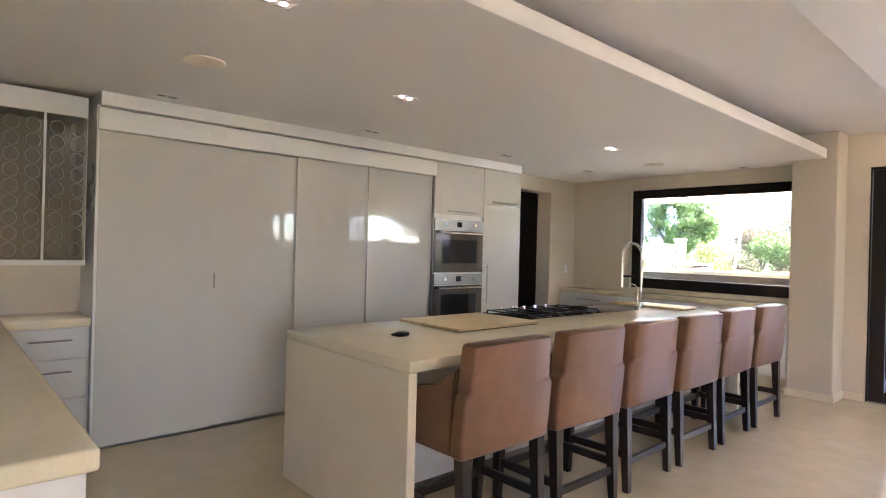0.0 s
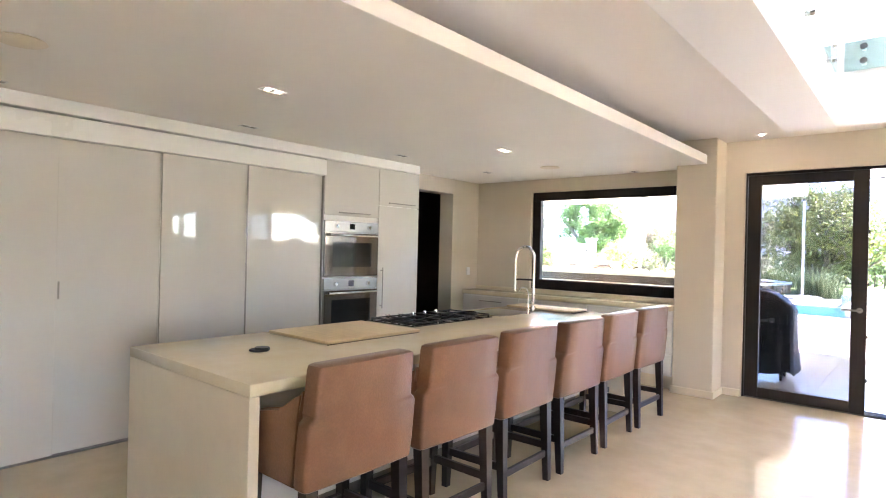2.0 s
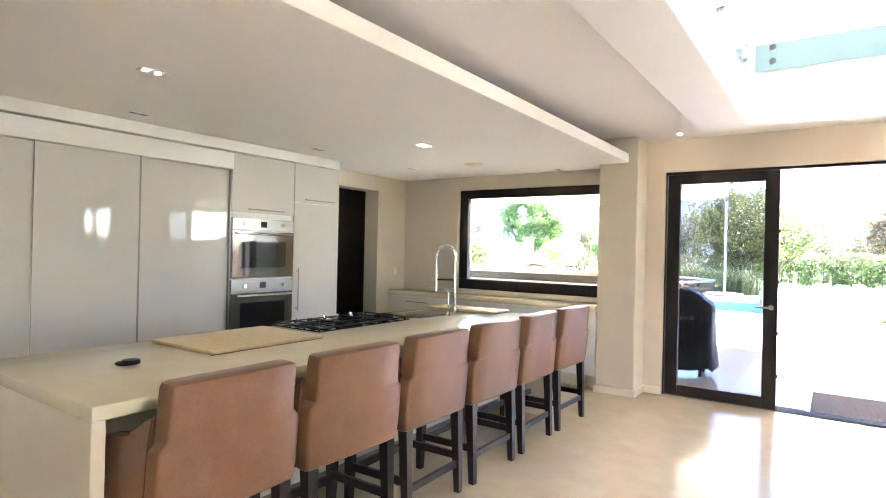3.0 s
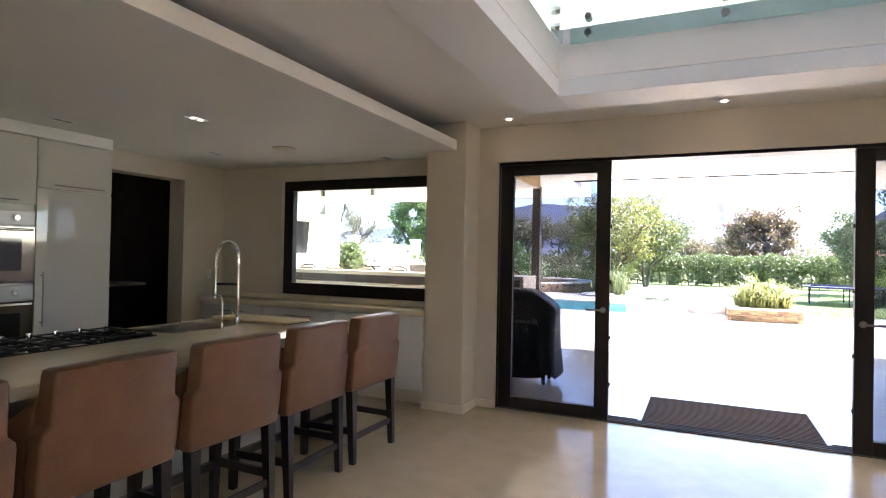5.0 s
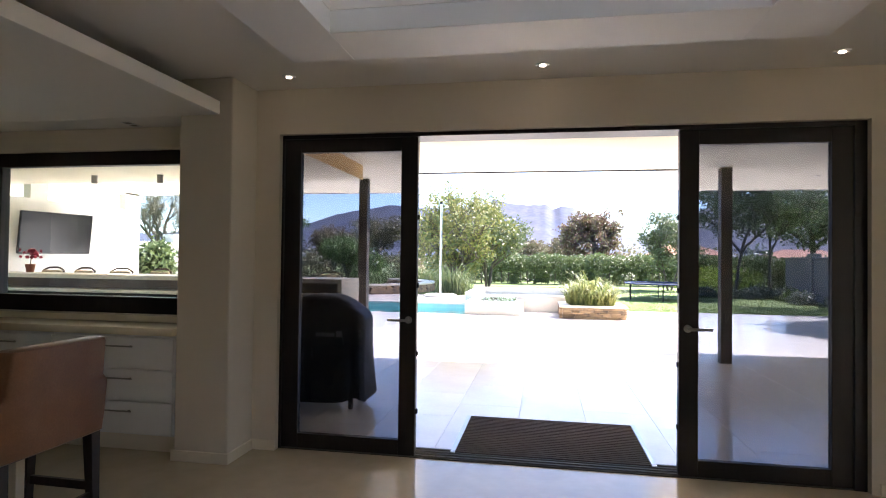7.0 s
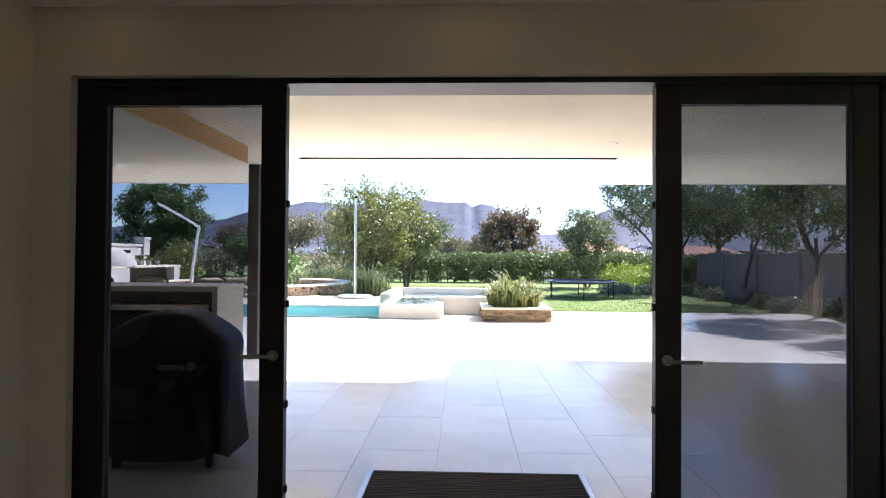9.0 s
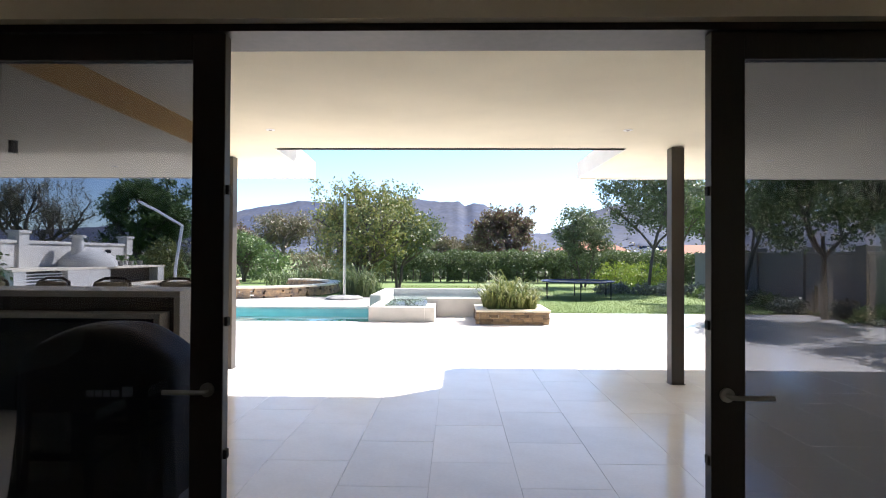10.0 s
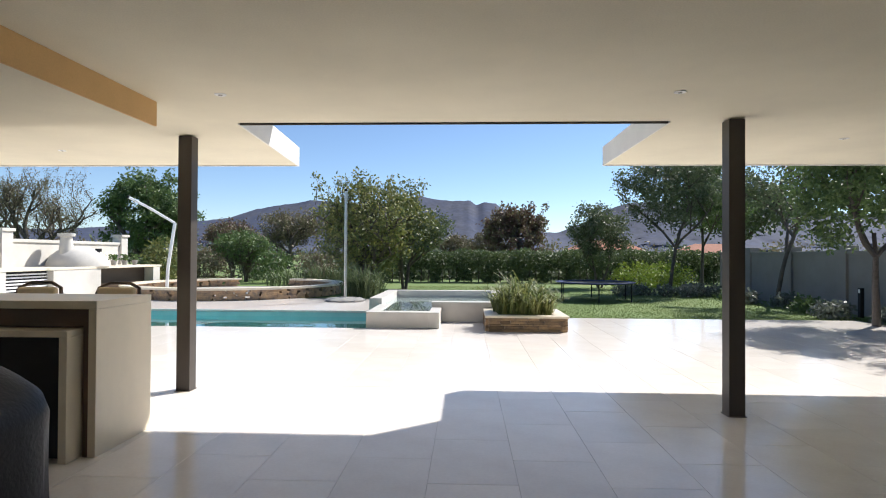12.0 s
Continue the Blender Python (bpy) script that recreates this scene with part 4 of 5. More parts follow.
structure("pool_coping", [(-13, -1.52, 14.0, 14.4, -0.02, 0.03)], PAVE, "pale stone coping along the pool", bevel=0.01)

spa = thing("raised_spa", "raised cream stone spa pool beside the swimming pool", "spa pool", (0, 0, 0))
for b in ((-1.5, -0.22, 10.75, 11.05, 0, 0.33), (-0.22, 0.0, 10.75, 11.898, 0, 0.33), (-0.22, 1.5, 11.9, 12.2, 0, 0.45), (-1.5, -1.25, 11.05, 12.6, 0, 0.33), (-1.75, -1.45, 12.6, 15.6, 0, 0.47),
          (1.25, 1.55, 12.2, 15.6, 0, 0.45), (-1.75, 1.55, 15.6, 15.9, 0, 0.47)):
    part("wall", box(B(), *b, bevel=0.008), SPAST, spa)
part("floor", box(B(), -1.45, -0.22, 11.05, 15.6, 0, 0.26), SPAST, spa)
part("floor", box(B(), -0.22, 1.25, 12.2, 15.6, 0, 0.26), SPAST, spa)
for b in ((-1.25, -0.221, 11.05, 12.6, 0.302, 0.312), (-1.45, -0.221, 12.6, 15.6, 0.302, 0.312), (-0.22, 1.25, 12.2, 15.6, 0.302, 0.312)):
    part("water", box(B(), *b), SPAWATER, spa, "still clear water").visible_shadow = False


def stacked(parent, rows, z0, h, rnd, name="stone"):
    """Dry-stacked stones along straight runs ((x0, y0), (x1, y1), outward)."""
    for (ax, ay), (bx, by), (ox, oy) in rows:
        length = math.hypot(bx - ax, by - ay)
        dx, dy = (bx - ax) / length, (by - ay) / length
        z = z0
        while z < z0 + h - 0.015:
            t = min(rnd.uniform(0.035, 0.07), z0 + h - z)
            s = 0.0
            while s < length - 0.02:
                l = min(rnd.uniform(0.14, 0.38), length - s)
                d = rnd.uniform(0.045, 0.075)
                bm = B()
                box(bm, 0.002, l - 0.002, -0.02, d, 0.002, t - 0.002, 0.006, 1)
                ob = part(name, bm, STACK, parent)
                ob.matrix_basis = Matrix(((dx, ox, 0, ax + dx * s), (dy, oy, 0, ay + dy * s), (0, 0, 1, z), (0, 0, 0, 1)))
                s += l
            z += t


rnd = random.Random(11)
pl = thing("stone_planter", "low planter of dry-stacked slate with a stone coping", "planter", (0, 0, 0))
part("core", box(B(), 1.0, 2.5, 10.42, 11.9, 0, 0.27), JOINT, pl)
stacked(pl, [((1.0, 10.42), (2.5, 10.42), (0, -1)), ((2.5, 10.42), (2.5, 11.9), (1, 0)), ((1.0, 10.42), (1.0, 11.9), (-1, 0))], 0, 0.27, rnd)
for b in ((0.93, 2.57, 10.35, 10.62, 0.272, 0.315), (0.93, 1.2, 10.62, 11.95, 0.272, 0.315), (2.3, 2.57, 10.62, 11.95, 0.272, 0.315)):
    part("coping", box(B(), *b, bevel=0.008), STONEM, pl)

fp = thing("fire_pit", "round sunken seating ring of stacked slate with a plastered rim", "fire pit", (-8.3, 20.9, 0))
bm = B()
SEG = 72
for k in range(SEG):
    if 14 < k % SEG < 22:
        continue
    a0, a1 = 2 * math.pi * k / SEG, 2 * math.pi * (k + 0.97) / SEG
    for q in range(5):
        r = 4.0 + rnd.uniform(-0.015, 0.02)
        off = rnd.random() * 0.05
        v = [bm.verts.new((rr * math.cos(a + off), rr * math.sin(a + off), z)) for z in (q * 0.066, q * 0.066 + 0.062) for rr, a in ((r, a0), (r, a1), (r - 0.3, a1), (r - 0.3, a0))]
        for f in ((0, 1, 5, 4), (1, 2, 6, 5), (2, 3, 7, 6), (3, 0, 4, 7), (4, 5, 6, 7)):
            bm.faces.new([v[i] for i in f])
ringstones = part("stone", bm, STACK, fp)
ringstones["kind"] = "stuff"
bm = B()
for k in range(SEG):
    if 14 < k % SEG < 22:
        continue
    a0, a1 = 2 * math.pi * k / SEG, 2 * math.pi * (k + 1) / SEG
    v = [bm.verts.new((rr * math.cos(a), rr * math.sin(a), z)) for z in (0.33, 0.40) for rr, a in ((4.04, a0), (4.04, a1), (3.6, a1), (3.6, a0))]
    for f in ((0, 1, 5, 4), (2, 3, 7, 6), (4, 5, 6, 7)):
        bm.faces.new([v[i] for i in f])
part("rim", bm, STONEM, fp)
part("floor", lathe(B(), [(3.7, 0.0), (3.7, 0.05), (0.3, 0.05)], 48), PAVE, fp)

up = thing("umbrella_pole", "grey umbrella pole in a heavy round base", "umbrella pole", (-3.35, 17.4, 0.0))
part("base", lathe(B(), [(0.62, 0), (0.64, 0.05), (0.55, 0.10), (0.2, 0.12)], 28), CONC, up, "", 40)
part("pole", cyl(B(), (0, 0, 0.1), (0, 0, 3.55), 0.05, 0.045, 14), ALU, up, "", 40)
part("finial", cyl(B(), (0, 0, 3.55), (0, 0, 3.63), 0.055, 0.04, 14), BLACKM, up, "", 40)
cu = thing("cantilever_umbrella_frame", "white cantilever umbrella frame without a canopy", "umbrella frame", (-9.75, 18.3, 0))
part("mast", tube(B(), [(0, 0, 0), (0.05, 0, 1.0), (0.28, 0, 2.55)], 0.055, 10), WHITEM, cu, "", 40)
part("arm", tube(B(), [(0.28, 0, 2.55), (-0.5, -0.2, 3.05), (-1.15, -0.3, 3.4)], 0.045, 10), WHITEM, cu, "", 40)
part("tip", cyl(B(), (-1.15, -0.3, 3.4), (-1.2, -0.31, 3.43), 0.06, seg=10), BLACKM, cu)
part("foot", box(B(), -0.4, 0.4, -0.4, 0.4, 0, 0.06), CONC, cu)

tr = thing("trampoline", "round garden trampoline with a navy pad", "trampoline", (5.0, 19.0, -0.03))
part("mat", cyl(B(), (0, 0, 0.61), (0, 0, 0.615), 1.15, seg=40), BLACKM, tr)
bm = B()
tube(bm, [(1.28 * math.cos(a), 1.28 * math.sin(a), 0.62) for a in (2 * math.pi * k / 48 for k in range(49))], 0.03, 8)
for k in range(48):
    a0, a1 = 2 * math.pi * k / 48, 2 * math.pi * (k + 1) / 48
    bm.faces.new([bm.verts.new((r * math.cos(a), r * math.sin(a), 0.64)) for r, a in ((1.1, a0), (1.35, a0), (1.35, a1), (1.1, a1))])
part("pad", bm, NAVY, tr, "navy blue edge pad")
for k in range(6):
    a = 2 * math.pi * k / 6 + 0.4
    part("leg", cyl(B(), (1.28 * math.cos(a), 1.28 * math.sin(a), 0), (1.28 * math.cos(a), 1.28 * math.sin(a), 0.6), 0.02, seg=8), BLACKM, tr)

# boundary walls
bw = thing("boundary_wall", "grey plastered garden wall with raised piers", "garden wall", (10.9, 0, -0.03), kind="structure")
for k in range(8):
    y = 2 + k * 2.6
    part("panel", box(B(), 0, 0.2, y + 0.4, y + 2.6, 0, 1.62), GREYW, bw)
    part("coping", box(B(), -0.04, 0.24, y + 0.4, y + 2.6, 1.621, 1.70, 0.01), GREYW, bw)
    part("pier", box(B(), -0.08, 0.28, y, y + 0.398, 0, 1.85, 0.01), GREYW, bw)
ww = thing("white_boundary_wall", "white plastered garden wall with capped piers", "garden wall", (-14.15, 0, -0.03), kind="structure", turn=90)
for k in range(4):
    x = 23.1 - k * 6.2
    part("panel", box(B(), x - 6.2, x - 0.45, 0, 0.2, 0, 1.88), WHITEWASH, ww)
    part("coping", box(B(), x - 6.2, x - 0.45, -0.05, 0.25, 1.881, 1.99, 0.01), WHITEWASH, ww)
    part("pier", box(B(), x - 0.448, x, -0.1, 0.3, 0, 2.22, 0.008), WHITEWASH, ww)
    part("pier_cap", box(B(), x - 0.50, x + 0.05, -0.15, 0.35, 2.221, 2.32, 0.01), WHITEWASH, ww)

# outdoor kitchen with a domed pizza oven
ok = thing("outdoor_kitchen", "white plastered outdoor kitchen counter with slatted doors", "outdoor kitchen", (-12.5, 14.3, -0.03), turn=90)
# black body: shade of the recess behind the slats, put into colour
part("body", box(B(), 0.5, 2.36, 0.25, 1.5, 0, 0.98), BLACKM, ok)
part("pier", box(B(), 0, 0.498, 0.02, 1.5, 0, 0.98), WHITEWASH, ok)
part("top", box(B(), -0.1, 8.7, 0, 1.6, 0.981, 1.06, 0.01), STONEM, ok)
part("pier", box(B(), 2.362, 4.7, 0.02, 1.5, 0, 0.98), WHITEWASH, ok)
part("body", box(B(), 4.702, 8.1, 0.4, 1.5, 0, 0.98), BROWN, ok)
part("pier", box(B(), 8.102, 8.6, 0.02, 1.5, 0, 0.98), WHITEWASH, ok)
for k in range(9):
    part("slat", box(B(), 0.52, 2.34, 0.20, 0.245, 0.1 + k * 0.095, 0.145 + k * 0.095), WHITEM, ok)
po = thing("pizza_oven", "white domed pizza oven with a short chimney", "pizza oven", (-13.4, 19.05, 1.03), turn=55)
part("dome", lathe(B(), [(0.98, 0), (0.97, 0.12), (0.86, 0.36), (0.64, 0.56), (0.36, 0.68), (0.05, 0.72)], 36), WHITEWASH, po, "", 60)
part("chimney", lathe(B(), [(0.24, 0.42), (0.18, 1.05), (0.26, 1.06), (0.28, 1.16), (0.1, 1.17)], 20, (-0.47, -0.25, 0)), WHITEWASH, po, "", 40)
part("vent", box(B(), 0.42, 0.56, -0.55, -0.35, 0.52, 0.64), BLACKM, po)
for k in range(4):
    p = thing("herb_pot", "small pot with a green herb on the outdoor counter", "flower pot", (-13.2, 20.1 + k * 0.7, 1.032), group="herb pots")
    part("pot", lathe(B(), [(0.08, 0), (0.12, 0.2), (0.1, 0.19)], 14), CONC, p)
    bm = B()
    for q in range(50):
        v = Vector((rnd.gauss(0, 0.07), rnd.gauss(0, 0.07), 0.2 + rnd.random() * 0.22))
        bmesh.ops.create_grid(bm, x_segments=1, y_segments=1, size=0.035, matrix=Matrix.Translation(v) @ Euler((rnd.random() * 6, rnd.random() * 6, 0)).to_matrix().to_4x4())
    part("leaves", bm, L_GRN, p)


# ---------------------------------------------------------------- plants
def leaves_mesh(name, pts, size, mat, rs, long=1.6):
    """Many small pointed leaves at the given points."""
    n = len(pts)
    p = np.asarray(pts)
    d = rs.normal(size=(n, 3))
    d[:, 2] -= 0.2
    d /= np.linalg.norm(d, axis=1)[:, None]
    u = np.cross(d, rs.normal(size=(n, 3)))
    u /= np.linalg.norm(u, axis=1)[:, None] + 1e-9
    s = size * rs.uniform(0.6, 1.35, n)[:, None]
    v = np.empty((n * 4, 3))
    v[0::4] = p
    v[1::4] = p + d * s * long * 0.5 + u * s * 0.42
    v[2::4] = p + d * s * long
    v[3::4] = p + d * s * long * 0.5 - u * s * 0.42
    f = np.arange(n * 4).reshape(n, 4)
    me = bpy.data.meshes.new(name)
    me.from_pydata(v.tolist(), [], f.tolist())
    me.materials.append(mat)
    return me


def tree(at, height, spread, mat, seed, label, leaves=5000, size=0.09, trunk=0.11, clear=0.35, lean=0.0, sparse=0.0, stems=1, name="tree", shoots=0, low=0.35, mixed=0.55):
    rs, rd = np.random.RandomState(seed), random.Random(seed)
    t = thing(name, label, "tree", at)
    bm = B()
    tips = []

    def grow(p, d, r, length, depth):
        pts, rad = [p.copy()], [r]
        for k in range(4):
            j = 0.05 if depth == 0 and stems == 1 else 0.16
            d = (d + Vector((rd.gauss(0, j), rd.gauss(0, j), rd.gauss(0.05, 0.08)))).normalized()
            p = p + d * length / 4
            pts.append(p.copy())
            rad.append(r * (1 - 0.11 * (k + 1)))
        tube(bm, pts, rad, 7 if depth < 2 else 5)
        if depth >= 2:
            tips.extend(pts[2:])
        if depth < 4 and r > 0.006:
            for k in range(3 if depth < 2 else 2):
                a = rd.random() * 6.28
                out = Vector((math.cos(a), math.sin(a), rd.uniform(0.25, 1.0)))
                grow(pts[rd.choice((3, 4)) if depth == 0 and stems == 1 else rd.choice((2, 3, 4))], (d * 0.45 + out * 0.75).normalized(), r * 0.58, length * rd.uniform(0.62, 0.8), depth + 1)

    for s in range(stems):
        a = 6.28 * s / stems + rd.random()
        d = Vector((lean + (0.32 * math.cos(a) if stems > 1 else 0), 0.32 * math.sin(a) if stems > 1 else 0, 1)).normalized()
        grow(Vector((0.05 * math.cos(a), 0.05 * math.sin(a), -0.1)), d, trunk, height * clear + 0.1, 0)
    tp = np.array([tuple(p) for p in tips])
    # fit the branch tips to the crown's measure
    c = tp.mean(axis=0)
    top = max(0.1, tp[:, 2].max())
    sc = Vector((spread / max(0.2, (np.abs(tp[:, :2] - c[:2]).max())), 0, height * 0.93 / top))
    for v in bm.verts:
        g = min(1.0, max(0.0, v.co.z / (height * clear)))
        v.co.x += (sc.x - 1) * (v.co.x - c[0]) * g * g * 0.9
        v.co.y += (sc.x - 1) * (v.co.y - c[1]) * g * g * 0.9
        v.co.z *= sc.z
    # round the crown off towards its top
    zc, hz = height * (low + 1) / 2, height * (1 - low) / 2
    for v in bm.verts:
        if v.co.z > zc:
            g = math.sqrt(max(0.06, 1 - ((v.co.z - zc) / hz) ** 2))
            v.co.x, v.co.y = c[0] + (v.co.x - c[0]) * g, c[1] + (v.co.y - c[1]) * g
    extra = []
    for k in range(shoots):
        a, rr = rd.random() * 6.28, spread * rd.uniform(0.1, 0.75)
        p = Vector((c[0] + rr * math.cos(a), c[1] + rr * math.sin(a), height * rd.uniform(0.68, 0.82)))
        pts = [p]
        for s in range(4):
            p = p + Vector((rd.gauss(0.05 * math.cos(a), 0.1), rd.gauss(0.05 * math.sin(a), 0.1), height * rd.uniform(0.035, 0.075)))
            pts.append(p)
            extra += [tuple(p + Vector((rd.gauss(0, 0.09), rd.gauss(0, 0.09), rd.gauss(0, 0.09)))) for _ in range(14)]
        tube(bm, pts, [0.016, 0.013, 0.010, 0.007, 0.004], 5)
    part("trunk", bm, BARK, t, "", 60)
    q = tp.copy()
    q[:, :2] = c[:2] + (tp[:, :2] - c[:2]) * (1 + (sc.x - 1) * 0.9)
    q[:, 2] *= sc.z
    g = np.where(q[:, 2] > zc, np.sqrt(np.maximum(0.06, 1 - ((q[:, 2] - zc) / hz) ** 2)), 1.0)[:, None]
    q[:, :2] = c[:2] + (q[:, :2] - c[:2]) * g
    # clusters of twigs fill the crown's body
    m = 110
    u = rs.normal(size=(m, 3))
    u = u / np.linalg.norm(u, axis=1)[:, None] * (rs.uniform(0.35, 0.95, m) ** 0.6)[:, None]
    body = np.array([c[0], c[1], zc]) + u * np.array([spread * 0.88, spread * 0.88, hz * 0.92])
    keep = q[rs.rand(len(q)) > sparse]
    idx = rs.randint(0, len(keep), leaves)
    spreadv = rs.normal(size=(leaves, 3)) * np.array([1, 1, 0.75]) * (0.045 * spread + 0.07)
    spots = np.where((rs.rand(leaves) < mixed)[:, None], body[rs.randint(0, m, leaves)], keep[idx]) + spreadv
    if extra:
        spots = np.concatenate([spots, np.array(extra)])
    o = new("crown", leaves_mesh("crown", spots, size, mat, rs))
    o.parent = t
    return t


def clump(at, r, h, mat, seed, label, count=500, size=0.07, name="shrub", category="shrub"):
    """A rounded uneven shrub of small leaves with a few stems."""
    rs = np.random.RandomState(seed)
    t = thing(name, label, category, at)
    a, b = rs.rand(count) * 6.28, rs.rand(count)
    lump = 0.75 + 0.35 * np.sin(a * 3 + seed) * np.sin(b * 5 + seed)
    rr = r * np.sqrt(rs.rand(count)) ** 0.6 * lump
    z = h * (0.08 + 0.9 * b) * (1 - 0.5 * (rr / r) ** 2)
    o = new("leaves", leaves_mesh("leaves", np.stack([rr * np.cos(a), rr * np.sin(a), z], 1), size, mat, rs))
    o.parent = t
    bm = B()
    for k in range(5):
        q = 6.28 * k / 5 + seed
        tube(bm, [(0, 0, -0.05), (r * 0.25 * math.cos(q), r * 0.25 * math.sin(q), h * 0.4), (r * 0.5 * math.cos(q), r * 0.5 * math.sin(q), h * 0.7)], [0.02, 0.014, 0.006], 5)
    part("stem", bm, BARK, t)
    return t


def strappy(at, rx, ry, h, seed, label, count=500, name="strappy_plant", mat=None):
    """A clump of long arching blades."""
    rs = np.random.RandomState(seed)
    vs, fs = [], []
    for k in range(count):
        q, w = rs.rand() * 6.28, rs.rand() ** 0.6
        x, y = rx * w * math.cos(q), ry * w * math.sin(q)
        tall = (1.15 - 0.5 * w) * (1.35 if rs.rand() < 0.08 else 1.0)
        a, l, o = rs.rand() * 6.28, h * tall * rs.uniform(0.6, 1.1), rs.uniform(0.15, 0.85)
        w = 0.008 + 0.009 * rs.rand()
        cx, sy = math.cos(a), math.sin(a)
        i = len(vs)
        for s, (out, z) in enumerate(((0, 0), (0.35 * o, 0.6), (o, 0.95), (1.5 * o, 0.82))):
            ww = w * (1, 1, 0.7, 0.1)[s]
            vs += [(x + cx * out * l - sy * ww, y + sy * out * l + cx * ww, z * l), (x + cx * out * l + sy * ww, y + sy * out * l - cx * ww, z * l)]
        fs += [(i, i + 1, i + 3, i + 2), (i + 2, i + 3, i + 5, i + 4), (i + 4, i + 5, i + 7, i + 6)]
    me = bpy.data.meshes.new(name)
    me.from_pydata(vs, [], fs)
    me.materials.append(mat or L_GRS)
    ob = new(name, me)
    ob.matrix_basis = pose(*at)
    return tagged(ob, label, "plant")


strappy((1.75, 11.2, 0.27), 0.62, 0.62, 0.62, 3, "dense strappy green plants filling the stone planter", 1700)
strappy((-3.0, 18.6, 0), 0.75, 0.45, 1.05, 5, "tall strappy clump beside the umbrella base", 380, mat=L_RED2)
strappy((-6.0, 25.2, 0), 2.8, 0.6, 0.95, 6, "reeds growing behind the fire pit", 700, mat=L_RED2)
strappy((1.6, 18.0, 0), 1.0, 0.5, 0.5, 7, "low yellow-green strappy border beyond the spa", 420)

tree((-3.6, 23.0, 0), 4.7, 3.1, L_YEL, 21, "spreading yellow-green fruit tree with an open top", 15000, 0.085, 0.09, 0.18, sparse=0.15, stems=4, shoots=34, low=0.12, mixed=0.5)
tree((-2.2, 24.5, 0), 3.9, 2.2, L_OLV, 22, "rounded green tree beyond the spa", 8000, 0.09, 0.08, 0.25, stems=2)
tree((8.8, 22.6, 0), 6.2, 2.3, L_OLV, 23, "olive tree with a slender forked trunk", 11000, 0.08, 0.075, 0.3, shoots=16, low=0.36)
tree((10.8, 24.4, 0), 6.4, 2.2, L_GRN, 24, "olive tree with a slender bare trunk", 11000, 0.08, 0.085, 0.36, shoots=10, low=0.34)
tree((10.3, 17.5, 0), 5.9, 2.0, L_OLV, 25, "sparse olive tree with twisting limbs beside the wall", 6000, 0.07, 0.075, 0.4, sparse=0.3, low=0.42, mixed=0.3)
tree((9.45, 11.9, 0), 4.9, 1.9, L_GRN, 26, "dense leafy tree with a straight trunk beside the wall", 17000, 0.065, 0.09, 0.4, low=0.31)
tree((9.9, 9.2, 0), 4.6, 1.7, L_OLV, 27, "leafy garden tree beside the wall", 10000, 0.07, 0.08, 0.4, low=0.34)
tree((6.9, 26.5, 0), 4.2, 1.7, L_OLV, 28, "smaller olive tree at the hedge", 9000, 0.08, 0.06, 0.3, stems=2, low=0.2)
tree((4.7, 46.0, 0), 5.7, 3.0, L_RED, 29, "russet-leaved tree beyond the hedge", 12000, 0.15, 0.16, 0.22, low=0.12, shoots=14)
tree((-18.0, 58.0, 0), 6.6, 4.0, L_BRN, 30, "flat-topped brown acacia in the distance", 9000, 0.13, 0.15, 0.25, stems=3)
tree((-13.5, 62.0, 0), 6.0, 3.6, L_BRN, 31, "brown acacia in the distance", 4500, 0.13, 0.15, 0.25, stems=2)
tree((-19.5, 34.0, 0), 6.8, 3.4, L_GRN, 32, "broad feathery green tree behind the white wall", 24000, 0.12, 0.16, 0.25, stems=2, low=0.1, shoots=16)
tree((-26.0, 33.0, 0), 6.8, 3.6, L_BRN, 33, "bare grey-brown tree behind the white wall", 16000, 0.06, 0.13, 0.2, sparse=0.1, stems=3, low=0.1, mixed=0.3, shoots=20)
tree((-14.0, 34.0, 0), 3.8, 2.2, L_RED, 34, "plum-coloured shrub tree behind the fire pit", 9000, 0.08, 0.08, 0.2, stems=3)
tree((-11.6, 30.0, 0), 2.9, 1.8, L_GRN, 35, "rounded green shrub tree", 8000, 0.075, 0.07, 0.2, stems=3)
tree((-1.2, 60.0, 0), 3.9, 2.6, L_BRN, 39, "olive-brown tree beyond the hedge", 7000, 0.13, 0.12, 0.2, stems=3, low=0.1)
tree((2.6, 63.0, 0), 4.3, 2.4, L_BRN, 40, "olive-brown tree beyond the hedge", 7000, 0.13, 0.12, 0.2, stems=2, low=0.1)
tree((15.0, 30.0, 0), 6.0, 3.2, L_OLV, 36, "tall tree beyond the boundary wall", 6500, 0.14, 0.13, 0.3)
tree((17.0, 20.0, 0), 5.6, 3.2, L_OLV, 37, "tall tree beyond the boundary wall", 6500, 0.14, 0.13, 0.3)
tree((-9.45, 9.2, 0), 1.85, 0.62, L_HED, 38, "clipped round shrub beside the patio wall", 4000, 0.07, 0.05, 0.2, stems=3)

bp = thing("bollard_light", "slim black garden bollard light", "garden light", (10.55, 14.0, -0.03))
part("post", box(B(), -0.05, 0.05, -0.05, 0.05, 0, 0.75, 0.006), BLACKM, bp)
part("lens", box(B(), -0.051, -0.045, -0.03, 0.03, 0.62, 0.72), WHITEM, bp)
for k in range(9):
    clump((9.9 + 0.3 * math.sin(k * 2.1), 10.8 + k * 1.45, -0.03), 0.55, 0.5, L_LAV if k % 3 else L_GRN, 60 + k, "grey-green lavender bush along the wall" if k % 3 else "low green bush along the wall", 520, 0.07)
